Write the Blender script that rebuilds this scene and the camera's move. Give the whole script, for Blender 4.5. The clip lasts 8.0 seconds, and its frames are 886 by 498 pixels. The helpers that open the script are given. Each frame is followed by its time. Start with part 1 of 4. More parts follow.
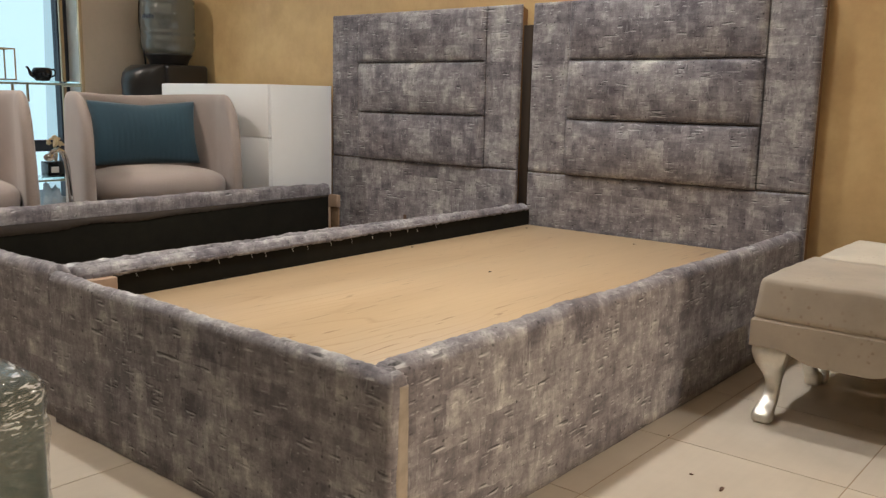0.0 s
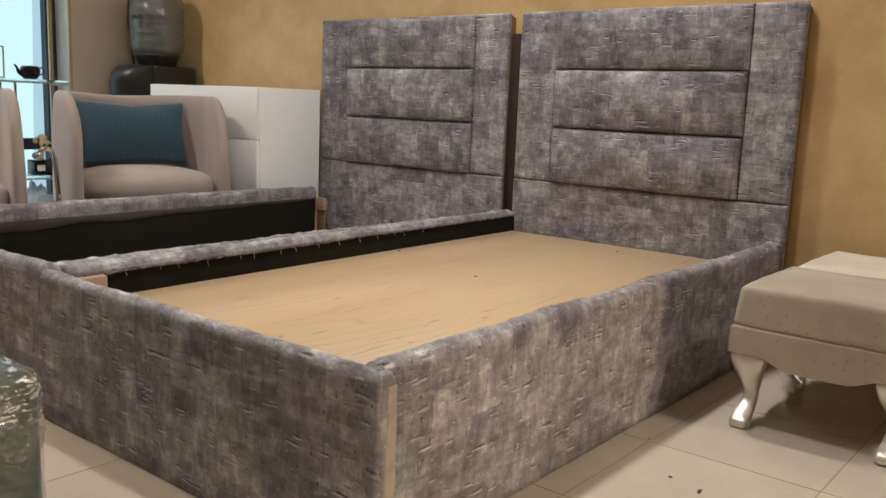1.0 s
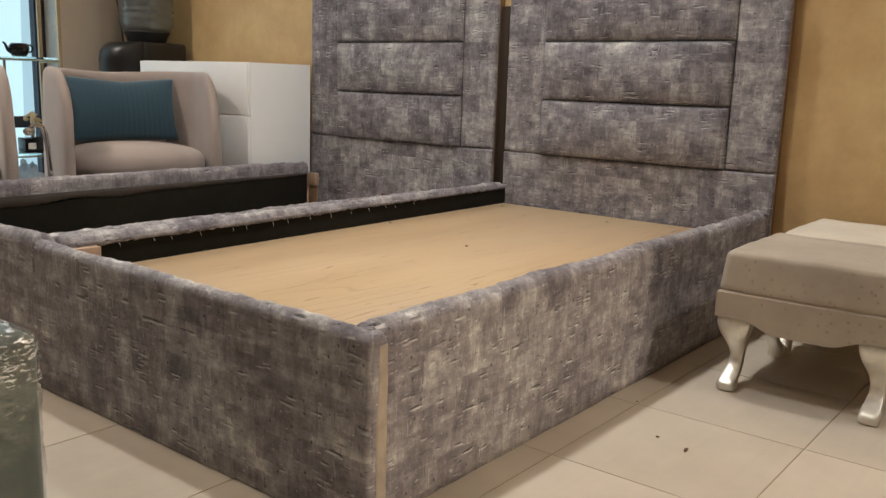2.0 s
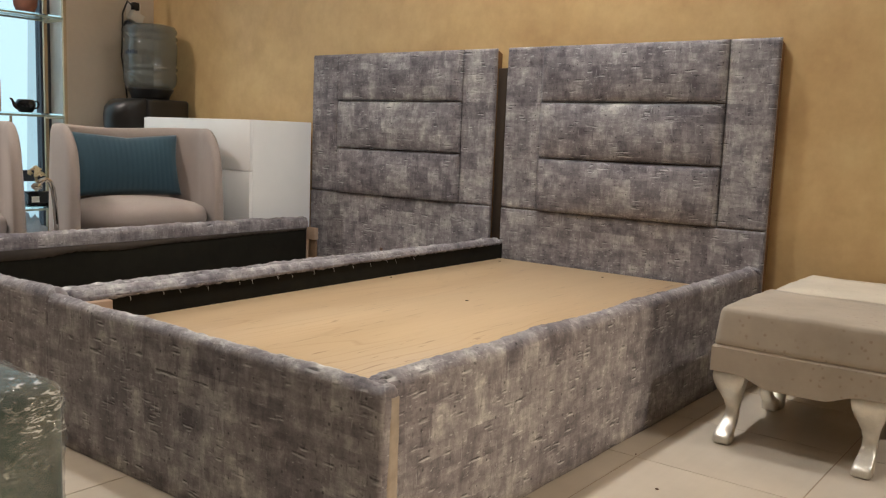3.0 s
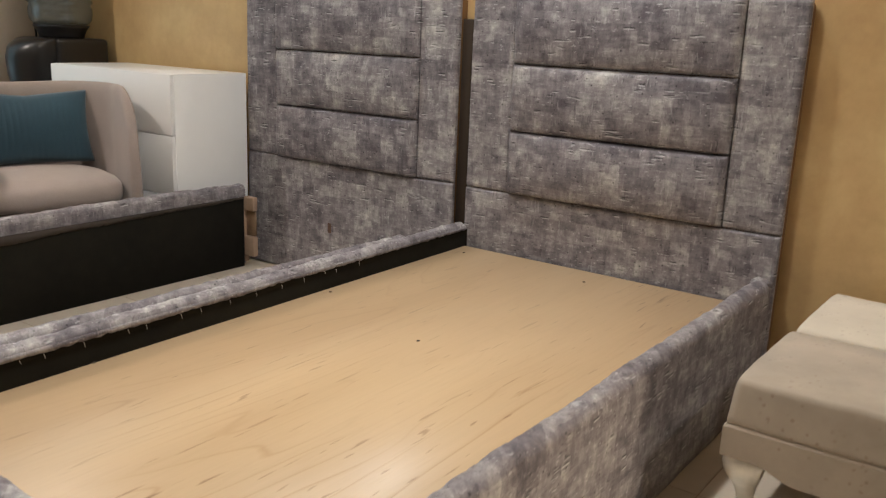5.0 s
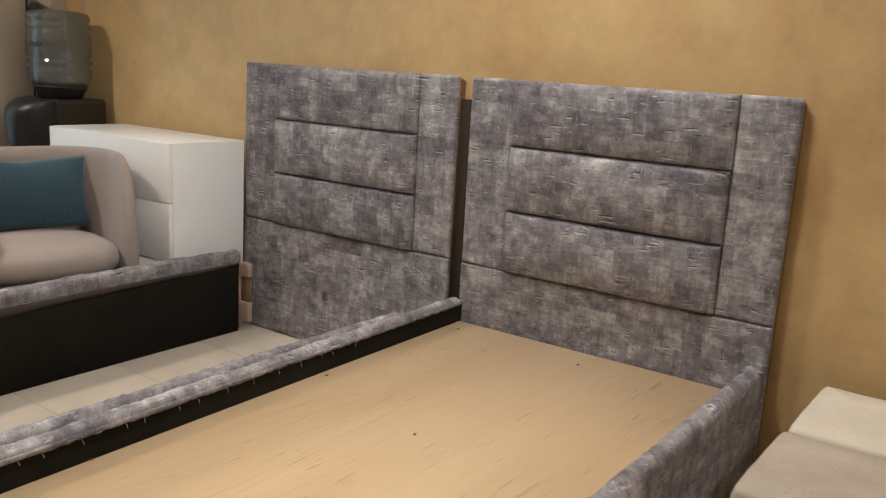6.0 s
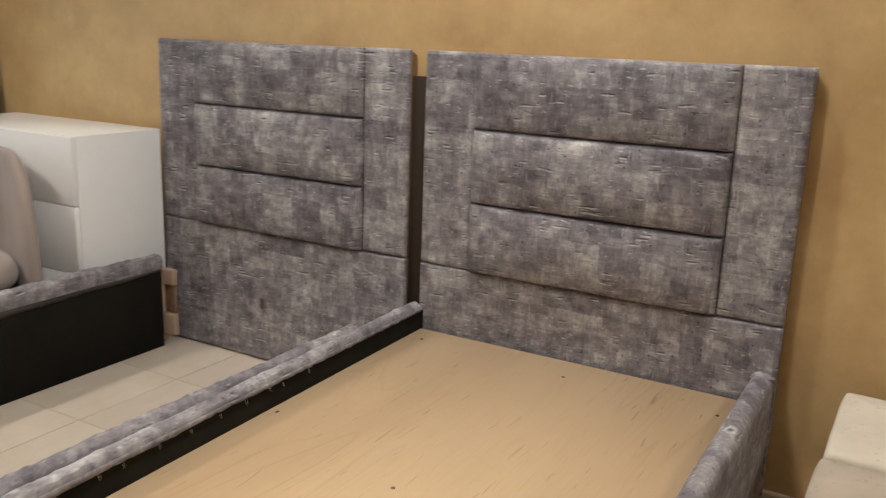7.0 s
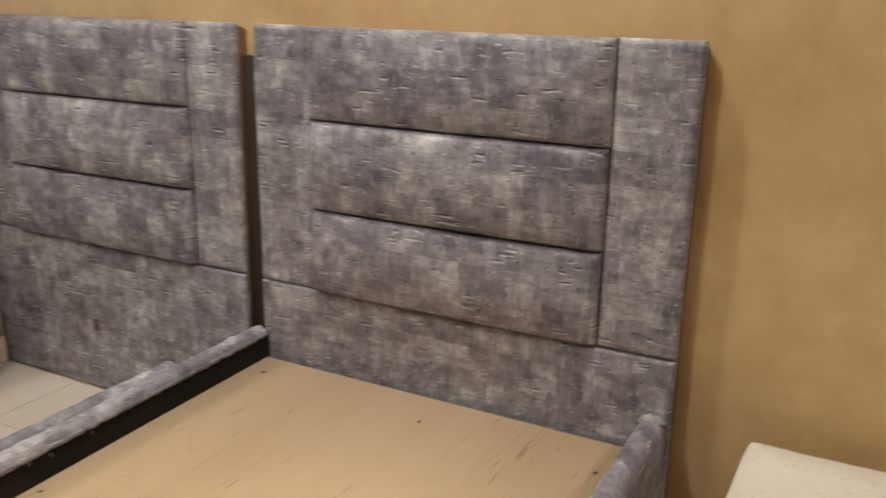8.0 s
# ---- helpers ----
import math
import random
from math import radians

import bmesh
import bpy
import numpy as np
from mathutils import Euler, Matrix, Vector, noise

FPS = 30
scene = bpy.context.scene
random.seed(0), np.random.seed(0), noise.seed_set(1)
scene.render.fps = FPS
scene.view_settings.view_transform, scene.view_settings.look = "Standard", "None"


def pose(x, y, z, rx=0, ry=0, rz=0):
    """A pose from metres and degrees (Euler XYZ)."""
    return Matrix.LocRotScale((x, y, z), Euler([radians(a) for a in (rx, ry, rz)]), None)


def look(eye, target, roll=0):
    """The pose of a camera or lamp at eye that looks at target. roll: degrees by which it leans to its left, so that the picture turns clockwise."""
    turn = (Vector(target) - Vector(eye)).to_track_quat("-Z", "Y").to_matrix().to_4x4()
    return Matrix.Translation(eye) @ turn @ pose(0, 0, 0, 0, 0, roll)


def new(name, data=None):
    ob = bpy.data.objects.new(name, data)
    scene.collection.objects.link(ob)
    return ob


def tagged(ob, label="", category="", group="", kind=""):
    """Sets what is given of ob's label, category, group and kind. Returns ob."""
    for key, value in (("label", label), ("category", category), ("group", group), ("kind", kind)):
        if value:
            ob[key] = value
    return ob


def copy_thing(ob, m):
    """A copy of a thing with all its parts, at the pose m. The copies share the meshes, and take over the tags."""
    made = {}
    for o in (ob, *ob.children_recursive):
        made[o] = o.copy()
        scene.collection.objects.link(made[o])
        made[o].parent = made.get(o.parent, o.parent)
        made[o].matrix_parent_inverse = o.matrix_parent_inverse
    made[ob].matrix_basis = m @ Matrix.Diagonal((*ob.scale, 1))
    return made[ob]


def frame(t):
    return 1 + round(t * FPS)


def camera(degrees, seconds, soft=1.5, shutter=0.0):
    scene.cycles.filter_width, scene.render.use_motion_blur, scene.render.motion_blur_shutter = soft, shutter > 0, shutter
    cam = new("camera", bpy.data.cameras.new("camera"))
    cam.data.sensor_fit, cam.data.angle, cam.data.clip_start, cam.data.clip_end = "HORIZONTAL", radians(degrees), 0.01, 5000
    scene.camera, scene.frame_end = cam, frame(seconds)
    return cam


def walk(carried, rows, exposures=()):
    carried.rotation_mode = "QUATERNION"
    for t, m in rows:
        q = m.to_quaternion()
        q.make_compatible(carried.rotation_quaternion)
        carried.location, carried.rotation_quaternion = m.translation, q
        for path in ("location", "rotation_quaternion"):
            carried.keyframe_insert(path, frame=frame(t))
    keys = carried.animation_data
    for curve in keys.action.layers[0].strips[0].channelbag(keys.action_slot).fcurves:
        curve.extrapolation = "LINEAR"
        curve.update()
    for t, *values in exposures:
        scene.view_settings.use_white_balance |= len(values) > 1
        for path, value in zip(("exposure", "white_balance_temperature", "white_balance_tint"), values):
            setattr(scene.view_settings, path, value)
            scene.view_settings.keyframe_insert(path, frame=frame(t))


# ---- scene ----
cam = camera(54.2, 8.0, soft=1.25, shutter=0.5)
PATH = [
    (0, (0.186, -0.103, 0.768), (-1.073, 1.412, 0.425), 1.2),
    (0.5, (0.199, -0.095, 0.776), (-1.051, 1.433, 0.456), 1.2),
    (1, (0.2, -0.137, 0.771), (-1.031, 1.405, 0.441), 2.3),
    (1.2, (0.195, -0.128, 0.728), (-1.016, 1.411, 0.322), 2.3),
    (2.3, (0.239, -0.19, 0.758), (-0.967, 1.372, 0.427), 1.7),
    (2.5, (0.243, -0.215, 0.763), (-0.958, 1.359, 0.486), 1.9),
    (3, (0.239, -0.226, 0.763), (-0.971, 1.346, 0.509), 2.2),
    (3.5, (0.221, -0.195, 0.75), (-0.942, 1.409, 0.479), 1.9),
    (4, (-0.015, 0.095, 0.703), (-1.152, 1.717, 0.433), 0.5),
    (4.2, (-0.097, 0.224, 0.728), (-1.25, 1.835, 0.448), 0.1),
    (5.3, (-0.056, 0.278, 1.136), (-1.181, 1.846, 0.61), 2.8),
    (5.5, (-0.056, 0.259, 1.179), (-1.191, 1.847, 0.745), 3.1),
    (6, (-0.097, 0.264, 1.177), (-1.22, 1.866, 0.761), 3.3),
    (6.5, (-0.316, 0.371, 1.166), (-1.403, 1.995, 0.738), 2.3),
    (7, (-0.409, 0.522, 1.188), (-1.372, 2.208, 0.708), 2.0),
    (7.5, (-0.388, 0.779, 1.213), (-1.328, 2.467, 0.694), 0.6),
    (8, (-0.348, 1.087, 1.216), (-1.242, 2.785, 0.654), 1.0),
]
walk(cam, [(t, look(eye, target, roll)) for t, eye, target, roll in PATH], [(0.0, 0.0), (5.5, 0.0), (7.0, 0.02), (7.5, 0.05), (8.0, 0.10)])

# ---- world, lamps and exposure ----
LEFT_X, BACK_Y, RIGHT_X, FRONT_Y, CEIL = -4.36, 2.857, 2.6, -3.2, 2.75

world = bpy.data.worlds.new("world")
scene.world = world
world.use_nodes = True
wn = world.node_tree.nodes
sky = wn.new("ShaderNodeTexSky")
sky.sky_type = "NISHITA"
sky.sun_disc = False
sky.sun_elevation, sky.sun_rotation = radians(35), radians(120)
wn["Background"].inputs["Strength"].default_value = 0.1
world.node_tree.links.new(sky.outputs["Color"], wn["Background"].inputs["Color"])

DOWNLIGHTS = [(-3.9, 0.75, 34, 2), (-1.45, 1.3, 21, 0), (-1.4, 2.38, 15, 0), (1.2, 2.42, 17, 0), (-1.3, 0.35, 5.5, 1), (1.6, -2.2, 16, 1), (-2.6, -1.8, 8, 1)]
TINTS = [(1.0, 0.99, 0.97), (1.0, 0.91, 0.78), (1.0, 0.90, 0.82)]
for n, (lx, ly, watts, tint) in enumerate(DOWNLIGHTS):
    lamp = bpy.data.lights.new("downlight_lamp", "AREA")
    lamp.shape, lamp.size, lamp.energy, lamp.color = "DISK", 0.11, watts, TINTS[tint]
    lamp.spread = radians(150)
    new("downlight_lamp", lamp).matrix_world = pose(lx, ly, CEIL - 0.03)

# daylight through the window's opening
lamp = bpy.data.lights.new("window_daylight", "AREA")
lamp.shape, lamp.size, lamp.size_y, lamp.energy, lamp.color = "RECTANGLE", 1.8, 2.2, 5.0, (0.72, 0.86, 1.0)
new("window_daylight", lamp).matrix_world = look((LEFT_X - 0.24, 1.32, 1.25), (0.0, 1.32, 1.0))

# an unseen lamp added beyond the east wall lights the bed's right side through an opening
BEAM_Y0, BEAM_Y1, BEAM_Z1 = 0.1, 1.26, 2.1
lamp = bpy.data.lights.new("unseen_east_lamp", "AREA")
lamp.shape, lamp.size, lamp.energy, lamp.color = "DISK", 0.08, 135, (1.0, 0.82, 0.60)
new("unseen_east_lamp", lamp).matrix_world = look((4.5, 0.9, 1.15), (-0.7, 1.5, 0.28))


# ---- materials ----
def srgb(r, g, b):
    return tuple(((c / 255 / 12.92) if c <= 10 else ((c / 255 + 0.055) / 1.055) ** 2.4) for c in (r, g, b)) + (1.0,)


class Mat:
    """A small node builder."""

    def __init__(self, name, rough=0.6, metal=0.0, **inputs):
        self.m = bpy.data.materials.new(name)
        self.m.use_nodes = True
        self.t = self.m.node_tree
        self.b = self.t.nodes["Principled BSDF"]
        self.b.inputs["Roughness"].default_value = rough
        self.b.inputs["Metallic"].default_value = metal
        for key, value in inputs.items():
            self.b.inputs[key.replace("_", " ")].default_value = value
        self.coord = self.t.nodes.new("ShaderNodeTexCoord")

    def link(self, a, b):
        self.t.links.new(a, b)

    def mapped(self, scale=(1, 1, 1), rot=(0, 0, 0), space="Object", shift=(0, 0, 0)):
        n = self.t.nodes.new("ShaderNodeMapping")
        n.inputs["Scale"].default_value = scale
        n.inputs["Rotation"].default_value = rot
        n.inputs["Location"].default_value = shift
        self.link(self.coord.outputs[space], n.inputs["Vector"])
        return n.outputs["Vector"]

    def noise(self, vec, scale, detail=3.0, rough=0.55, distort=0.0):
        n = self.t.nodes.new("ShaderNodeTexNoise")
        n.inputs["Scale"].default_value, n.inputs["Detail"].default_value = scale, detail
        n.inputs["Roughness"].default_value, n.inputs["Distortion"].default_value = rough, distort
        self.link(vec, n.inputs["Vector"])
        return n.outputs["Fac"]

    def voronoi(self, vec, scale, feature="F1", distance="EUCLIDEAN", out="Distance"):
        n = self.t.nodes.new("ShaderNodeTexVoronoi")
        n.feature, n.distance = feature, distance
        n.inputs["Scale"].default_value = scale
        self.link(vec, n.inputs["Vector"])
        return n.outputs[out]

    def ramp(self, fac, *stops):
        n = self.t.nodes.new("ShaderNodeValToRGB")
        e = n.color_ramp.elements
        while len(e) < len(stops):
            e.new(0.5)
        for k, (p, c) in zip(e, stops):
            k.position = p
            k.color = c if isinstance(c, tuple) else (c, c, c, 1)
        self.link(fac, n.inputs["Fac"])
        return n.outputs["Color"]

    def mix(self, kind, a, b, fac=1.0):
        n = self.t.nodes.new("ShaderNodeMix")
        n.data_type, n.blend_type = "RGBA", kind
        pairs = ((n.inputs[0], fac), (n.inputs[6], a), (n.inputs[7], b))
        for sock, v in pairs:
            if isinstance(v, bpy.types.NodeSocket):
                self.link(v, sock)
            else:
                sock.default_value = v
        return n.outputs[2]

    def math(self, op, a, b=0.0):
        n = self.t.nodes.new("ShaderNodeMath")
        n.operation = op
        for sock, v in zip(n.inputs, (a, b)):
            if isinstance(v, bpy.types.NodeSocket):
                self.link(v, sock)
            else:
                sock.default_value = v
        return n.outputs[0]

    def colour(self, c):
        if isinstance(c, bpy.types.NodeSocket):
            self.link(c, self.b.inputs["Base Color"])
        else:
            self.b.inputs["Base Color"].default_value = c
        return self

    def rough(self, v):
        self.link(v, self.b.inputs["Roughness"])
        return self

    def bump(self, height, strength=0.3, dist=0.002):
        n = self.t.nodes.new("ShaderNodeBump")
        n.inputs["Strength"].default_value, n.inputs["Distance"].default_value = strength, dist
        self.link(height, n.inputs["Height"])
        self.link(n.outputs["Normal"], self.b.inputs["Normal"])
        return self

    def random(self):
        return self.t.nodes.new("ShaderNodeObjectInfo").outputs["Random"]


def velvet():
    """Crushed grey velvet with blocky light and dark patches and short slubs."""
    k = Mat("grey_velvet", 0.7, Sheen_Weight=0.22, Sheen_Roughness=0.35)
    k.b.inputs["Sheen Tint"].default_value = srgb(205, 198, 200)
    jag = k.t.nodes.new("ShaderNodeTexNoise")
    jag.inputs["Scale"].default_value, jag.inputs["Detail"].default_value = 70.0, 3.0
    k.link(k.coord.outputs["Object"], jag.inputs["Vector"])
    shift = k.t.nodes.new("ShaderNodeVectorMath")
    shift.operation = "MULTIPLY_ADD"
    k.link(jag.outputs["Color"], shift.inputs[0])
    shift.inputs[1].default_value = (0.010, 0.010, 0.009)
    k.link(k.coord.outputs["Object"], shift.inputs[2])

    def grey(c):
        n = k.t.nodes.new("ShaderNodeSeparateColor")
        k.link(c, n.inputs[0])
        return n.outputs[0]

    layers = [((5, 5, 12), (0, 0, 0), 0.11), ((12, 12, 5), (3, 7, 1), 0.13), ((12, 12, 30), (5, 2, 9), 0.20), ((30, 30, 12), (1, 6, 4), 0.20),
              ((28, 28, 75), (2, 9, 3), 0.14), ((75, 75, 28), (8, 1, 5), 0.12), ((80, 80, 110), (9, 2, 4), 0.06)]
    both = 0.0
    for scale, at, weight in layers:
        n = k.t.nodes.new("ShaderNodeMapping")
        n.inputs["Scale"].default_value, n.inputs["Location"].default_value = scale, at
        k.link(shift.outputs[0] if max(scale) < 40 else k.coord.outputs["Object"], n.inputs["Vector"])
        both = k.math("ADD", both, k.math("MULTIPLY", k.noise(n.outputs["Vector"], 1.0, 4, 0.62), weight))
    # worn print of loose oblong patches, the same on faces along x and along y
    apart = k.t.nodes.new("ShaderNodeSeparateXYZ")
    k.link(shift.outputs[0], apart.inputs[0])
    flat = k.t.nodes.new("ShaderNodeCombineXYZ")
    k.link(k.math("ADD", apart.outputs[0], apart.outputs[1]), flat.inputs[0])
    k.link(apart.outputs[2], flat.inputs[1])

    def patches(width, height, step):
        n = k.t.nodes.new("ShaderNodeTexBrick")
        n.offset, n.squash, n.offset_frequency, n.squash_frequency = 0.37, 1.6, 2, 3
        for name, value in (("Color1", (0, 0, 0, 1)), ("Color2", (1, 1, 1, 1)), ("Mortar", (0.5, 0.5, 0.5, 1)), ("Scale", 1.0), ("Mortar Size", 0.0), ("Brick Width", width), ("Row Height", height)):
            n.inputs[name].default_value = value
        at = k.t.nodes.new("ShaderNodeVectorMath")
        at.inputs[1].default_value = step
        k.link(flat.outputs[0], at.inputs[0])
        k.link(at.outputs[0], n.inputs["Vector"])
        return grey(n.outputs["Color"])

    block, small = patches(0.062, 0.071, (0.0, 0.0, 0.0)), patches(0.034, 0.027, (0.31, 0.17, 0.0))
    both = k.math("ADD", both, k.math("MULTIPLY", k.math("SUBTRACT", block, 0.5), 0.075))
    both = k.math("ADD", both, k.math("MULTIPLY", k.math("SUBTRACT", small, 0.5), 0.055))
    both = k.math("ADD", both, k.math("MULTIPLY", k.math("SUBTRACT", k.random(), 0.5), 0.03))
    base = k.ramp(both, (0.38, srgb(89, 84, 89)), (0.445, srgb(115, 109, 113)), (0.50, srgb(137, 132, 134)), (0.555, srgb(164, 160, 159)), (0.62, srgb(202, 199, 195)))
    # dark flecks of the weave, lying along and across
    for scale, at in (((45, 45, 170), (4, 4, 4)), ((170, 170, 50), (6, 1, 8))):
        fleck = k.noise(k.mapped(scale, shift=at), 1.0, 1, 0.5)
        base = k.mix("MULTIPLY", base, k.ramp(fleck, (0.24, 0.3), (0.32, 1.0)), 0.5)
    speck = k.noise(k.mapped((60, 60, 130), shift=(2, 2, 7)), 1.0, 1, 0.5)
    base = k.mix("SCREEN", base, k.ramp(speck, (0.68, 0.0), (0.76, 0.28)), 0.8)
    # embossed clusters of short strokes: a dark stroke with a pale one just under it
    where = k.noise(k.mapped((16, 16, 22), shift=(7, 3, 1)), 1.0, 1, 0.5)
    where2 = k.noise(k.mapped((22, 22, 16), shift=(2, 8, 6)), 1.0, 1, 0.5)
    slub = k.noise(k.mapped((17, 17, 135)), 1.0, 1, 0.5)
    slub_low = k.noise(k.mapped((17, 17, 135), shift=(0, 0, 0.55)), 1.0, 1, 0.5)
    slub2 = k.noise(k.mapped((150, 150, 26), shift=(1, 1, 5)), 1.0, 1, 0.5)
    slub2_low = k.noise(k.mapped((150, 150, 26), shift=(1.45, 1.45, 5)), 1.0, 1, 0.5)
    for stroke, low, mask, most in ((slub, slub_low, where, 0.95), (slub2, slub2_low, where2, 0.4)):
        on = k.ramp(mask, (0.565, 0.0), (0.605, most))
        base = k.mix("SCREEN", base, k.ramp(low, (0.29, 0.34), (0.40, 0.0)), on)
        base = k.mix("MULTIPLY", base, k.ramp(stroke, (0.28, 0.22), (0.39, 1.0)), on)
    pit = k.ramp(k.voronoi(k.mapped(shift=(3, 3, 3)), 34.0), (0.07, 0.2), (0.13, 1.0))
    base = k.mix("MULTIPLY", base, pit, 0.8)
    fine = k.noise(k.mapped((1, 1, 1)), 220.0, 2, 0.6)
    base = k.mix("OVERLAY", base, k.ramp(fine, (0.3, 0.36), (0.7, 0.64)), 0.35)
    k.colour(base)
    relief = k.math("ADD", k.math("MULTIPLY", slub, 0.35), k.math("MULTIPLY", fine, 0.3))
    relief = k.math("ADD", relief, k.math("MULTIPLY", block, 0.2))
    k.bump(relief, 0.5, 0.003)
    return k.m


def plain(name, c, rough=0.6, metal=0.0, vary=0.12, scale=30.0, bump=0.0, **inputs):
    k = Mat(name, rough, metal, **inputs)
    f = k.noise(k.mapped(), scale, 4, 0.6)
    g = k.noise(k.mapped(shift=(4, 4, 4)), scale * 0.12, 2, 0.5)
    lo, hi = tuple(v * (1 - vary) for v in c[:3]) + (1,), tuple(min(1, v * (1 + vary)) for v in c[:3]) + (1,)
    k.colour(k.mix("MIX", k.ramp(f, (0.3, lo), (0.7, hi)), k.ramp(g, (0.35, lo), (0.65, hi)), 0.5))
    if bump:
        k.bump(f, bump, 0.002)
    return k.m


def gold_wall():
    k = Mat("gold_wall_paint", 0.45, 0.12)
    big = k.noise(k.mapped(), 1.6, 5, 0.62, 0.4)
    mid = k.noise(k.mapped((1, 1, 1), shift=(2, 5, 1)), 9.0, 5, 0.65)
    brush = k.noise(k.mapped((22, 22, 15), rot=(0.3, 0.5, 0.2)), 1.0, 4, 0.6)
    c = k.ramp(big, (0.3, srgb(192, 159, 110)), (0.7, srgb(216, 186, 135)))
    c = k.mix("OVERLAY", c, k.ramp(mid, (0.3, 0.38), (0.7, 0.62)), 0.45)
    c = k.mix("OVERLAY", c, k.ramp(brush, (0.3, 0.42), (0.7, 0.58)), 0.25)
    k.colour(c)
    k.rough(k.ramp(mid, (0.3, 0.36), (0.7, 0.56)))
    k.bump(k.math("ADD", brush, mid), 0.18, 0.002)
    return k.m


def plywood():
    """Rotary-cut ply: pale, with a few long contour lines of darker grain."""
    k = Mat("plywood", 0.36)
    field = k.noise(k.mapped((3.6, 0.42, 2.0)), 1.0, 2, 0.45, 0.6)
    turns = k.math("FRACT", k.math("MULTIPLY", field, 15.0))
    line = k.ramp(turns, (0.0, 0.0), (0.05, 0.75), (0.22, 1.0), (0.93, 1.0), (1.0, 0.0))
    patch = k.noise(k.mapped((2.2, 1.3, 1), shift=(4, 2, 0)), 1.0, 3, 0.5)
    fine = k.noise(k.mapped((150, 3.5, 20)), 1.0, 3, 0.6)
    blot = k.noise(k.mapped((5, 0.8, 4)), 1.0, 3, 0.5)
    c = k.ramp(blot, (0.3, srgb(190, 162, 126)), (0.7, srgb(202, 175, 139)))
    lines = k.mix("MULTIPLY", c, k.ramp(line, (0.0, srgb(190, 150, 112)), (1.0, (1, 1, 1, 1))), 1.0)
    c = k.mix("MIX", c, lines, k.ramp(patch, (0.42, 0.05), (0.62, 0.42)))
    fleck = k.noise(k.mapped((95, 8.5, 10), rot=(0, 0, 0.06), shift=(3, 1, 0)), 1.0, 1, 0.4, 0.5)
    c = k.mix("MULTIPLY", c, k.ramp(fleck, (0.25, srgb(140, 98, 64)), (0.31, (1, 1, 1, 1))), k.ramp(patch, (0.40, 0.25), (0.60, 0.65)))
    dash = k.noise(k.mapped((110, 9.0, 10), rot=(0, 0, 0.05), shift=(6, 2, 0)), 1.0, 2, 0.5)
    c = k.mix("MULTIPLY", c, k.ramp(dash, (0.30, srgb(190, 160, 130)), (0.44, (1, 1, 1, 1))), 0.07)
    c = k.mix("MULTIPLY", c, k.ramp(fine, (0.3, 0.92), (0.6, 1.0)), 0.4)
    k.colour(c)
    k.bump(fine, 0.08, 0.001)
    return k.m


def floor_tile():
    k = Mat("porcelain_tile", 0.24)
    v = k.noise(k.mapped((1, 1, 1)), 3.0, 5, 0.6)
    s = k.noise(k.mapped((60, 2.0, 1)), 1.0, 3, 0.6)
    c = k.ramp(v, (0.3, srgb(191, 178, 161)), (0.7, srgb(210, 198, 181)))
    c = k.mix("MULTIPLY", c, k.ramp(s, (0.3, 0.94), (0.6, 1.0)), 0.5)
    tone = k.ramp(k.random(), (0.0, 0.95), (1.0, 1.0))
    k.colour(k.mix("MULTIPLY", c, tone, 1.0))
    k.rough(k.ramp(k.noise(k.mapped(), 5.0, 4, 0.6), (0.2, 0.27), (0.8, 0.34)))
    return k.m


def suede(name, a, b, spot=True):
    k = Mat(name, 0.82, Sheen_Weight=0.25, Sheen_Roughness=0.5)
    v = k.noise(k.mapped(), 14.0, 5, 0.65)
    w = k.noise(k.mapped(shift=(5, 1, 2)), 3.5, 3, 0.5)
    c = k.mix("MIX", k.ramp(v, (0.3, a), (0.7, b)), k.ramp(w, (0.35, a), (0.65, b)), 0.5)
    if spot:
        d = k.math("ADD", k.voronoi(k.mapped(), 52.0), k.math("MULTIPLY", k.noise(k.mapped(), 140.0, 2), 0.35))
        n = k.noise(k.mapped(shift=(8, 8, 2)), 7.0, 2)
        dots = k.math("MULTIPLY", k.ramp(d, (0.28, 1.0), (0.42, 0.0)), k.ramp(n, (0.42, 0.0), (0.52, 1.0)))
        c = k.mix("MULTIPLY", c, srgb(165, 120, 98), k.math("MULTIPLY", dots, 0.35))
    k.colour(c)
    k.bump(k.noise(k.mapped(), 500.0, 2), 0.15, 0.001)
    return k.m


def weave(name, a, b):
    """Tight boucle-like chair cloth."""
    k = Mat(name, 0.88, Sheen_Weight=0.3, Sheen_Roughness=0.5)
    f = k.noise(k.mapped(), 320.0, 2, 0.6)
    w = k.noise(k.mapped(shift=(1, 7, 2)), 5.0, 3, 0.5)
    k.colour(k.mix("MIX", k.ramp(f, (0.3, a), (0.7, b)), k.ramp(w, (0.35, a), (0.65, b)), 0.45))
    k.bump(f, 0.3, 0.001)
    return k.m


def clear(name, tint, rough=0.05, ior=1.45, bump=0.0, scale=20.0):
    k = Mat(name, rough, Transmission_Weight=1.0, IOR=ior)
    k.colour(tint)
    if bump:
        k.bump(k.noise(k.mapped(), scale, 3, 0.6, 1.5), bump, 0.01)
    return k.m


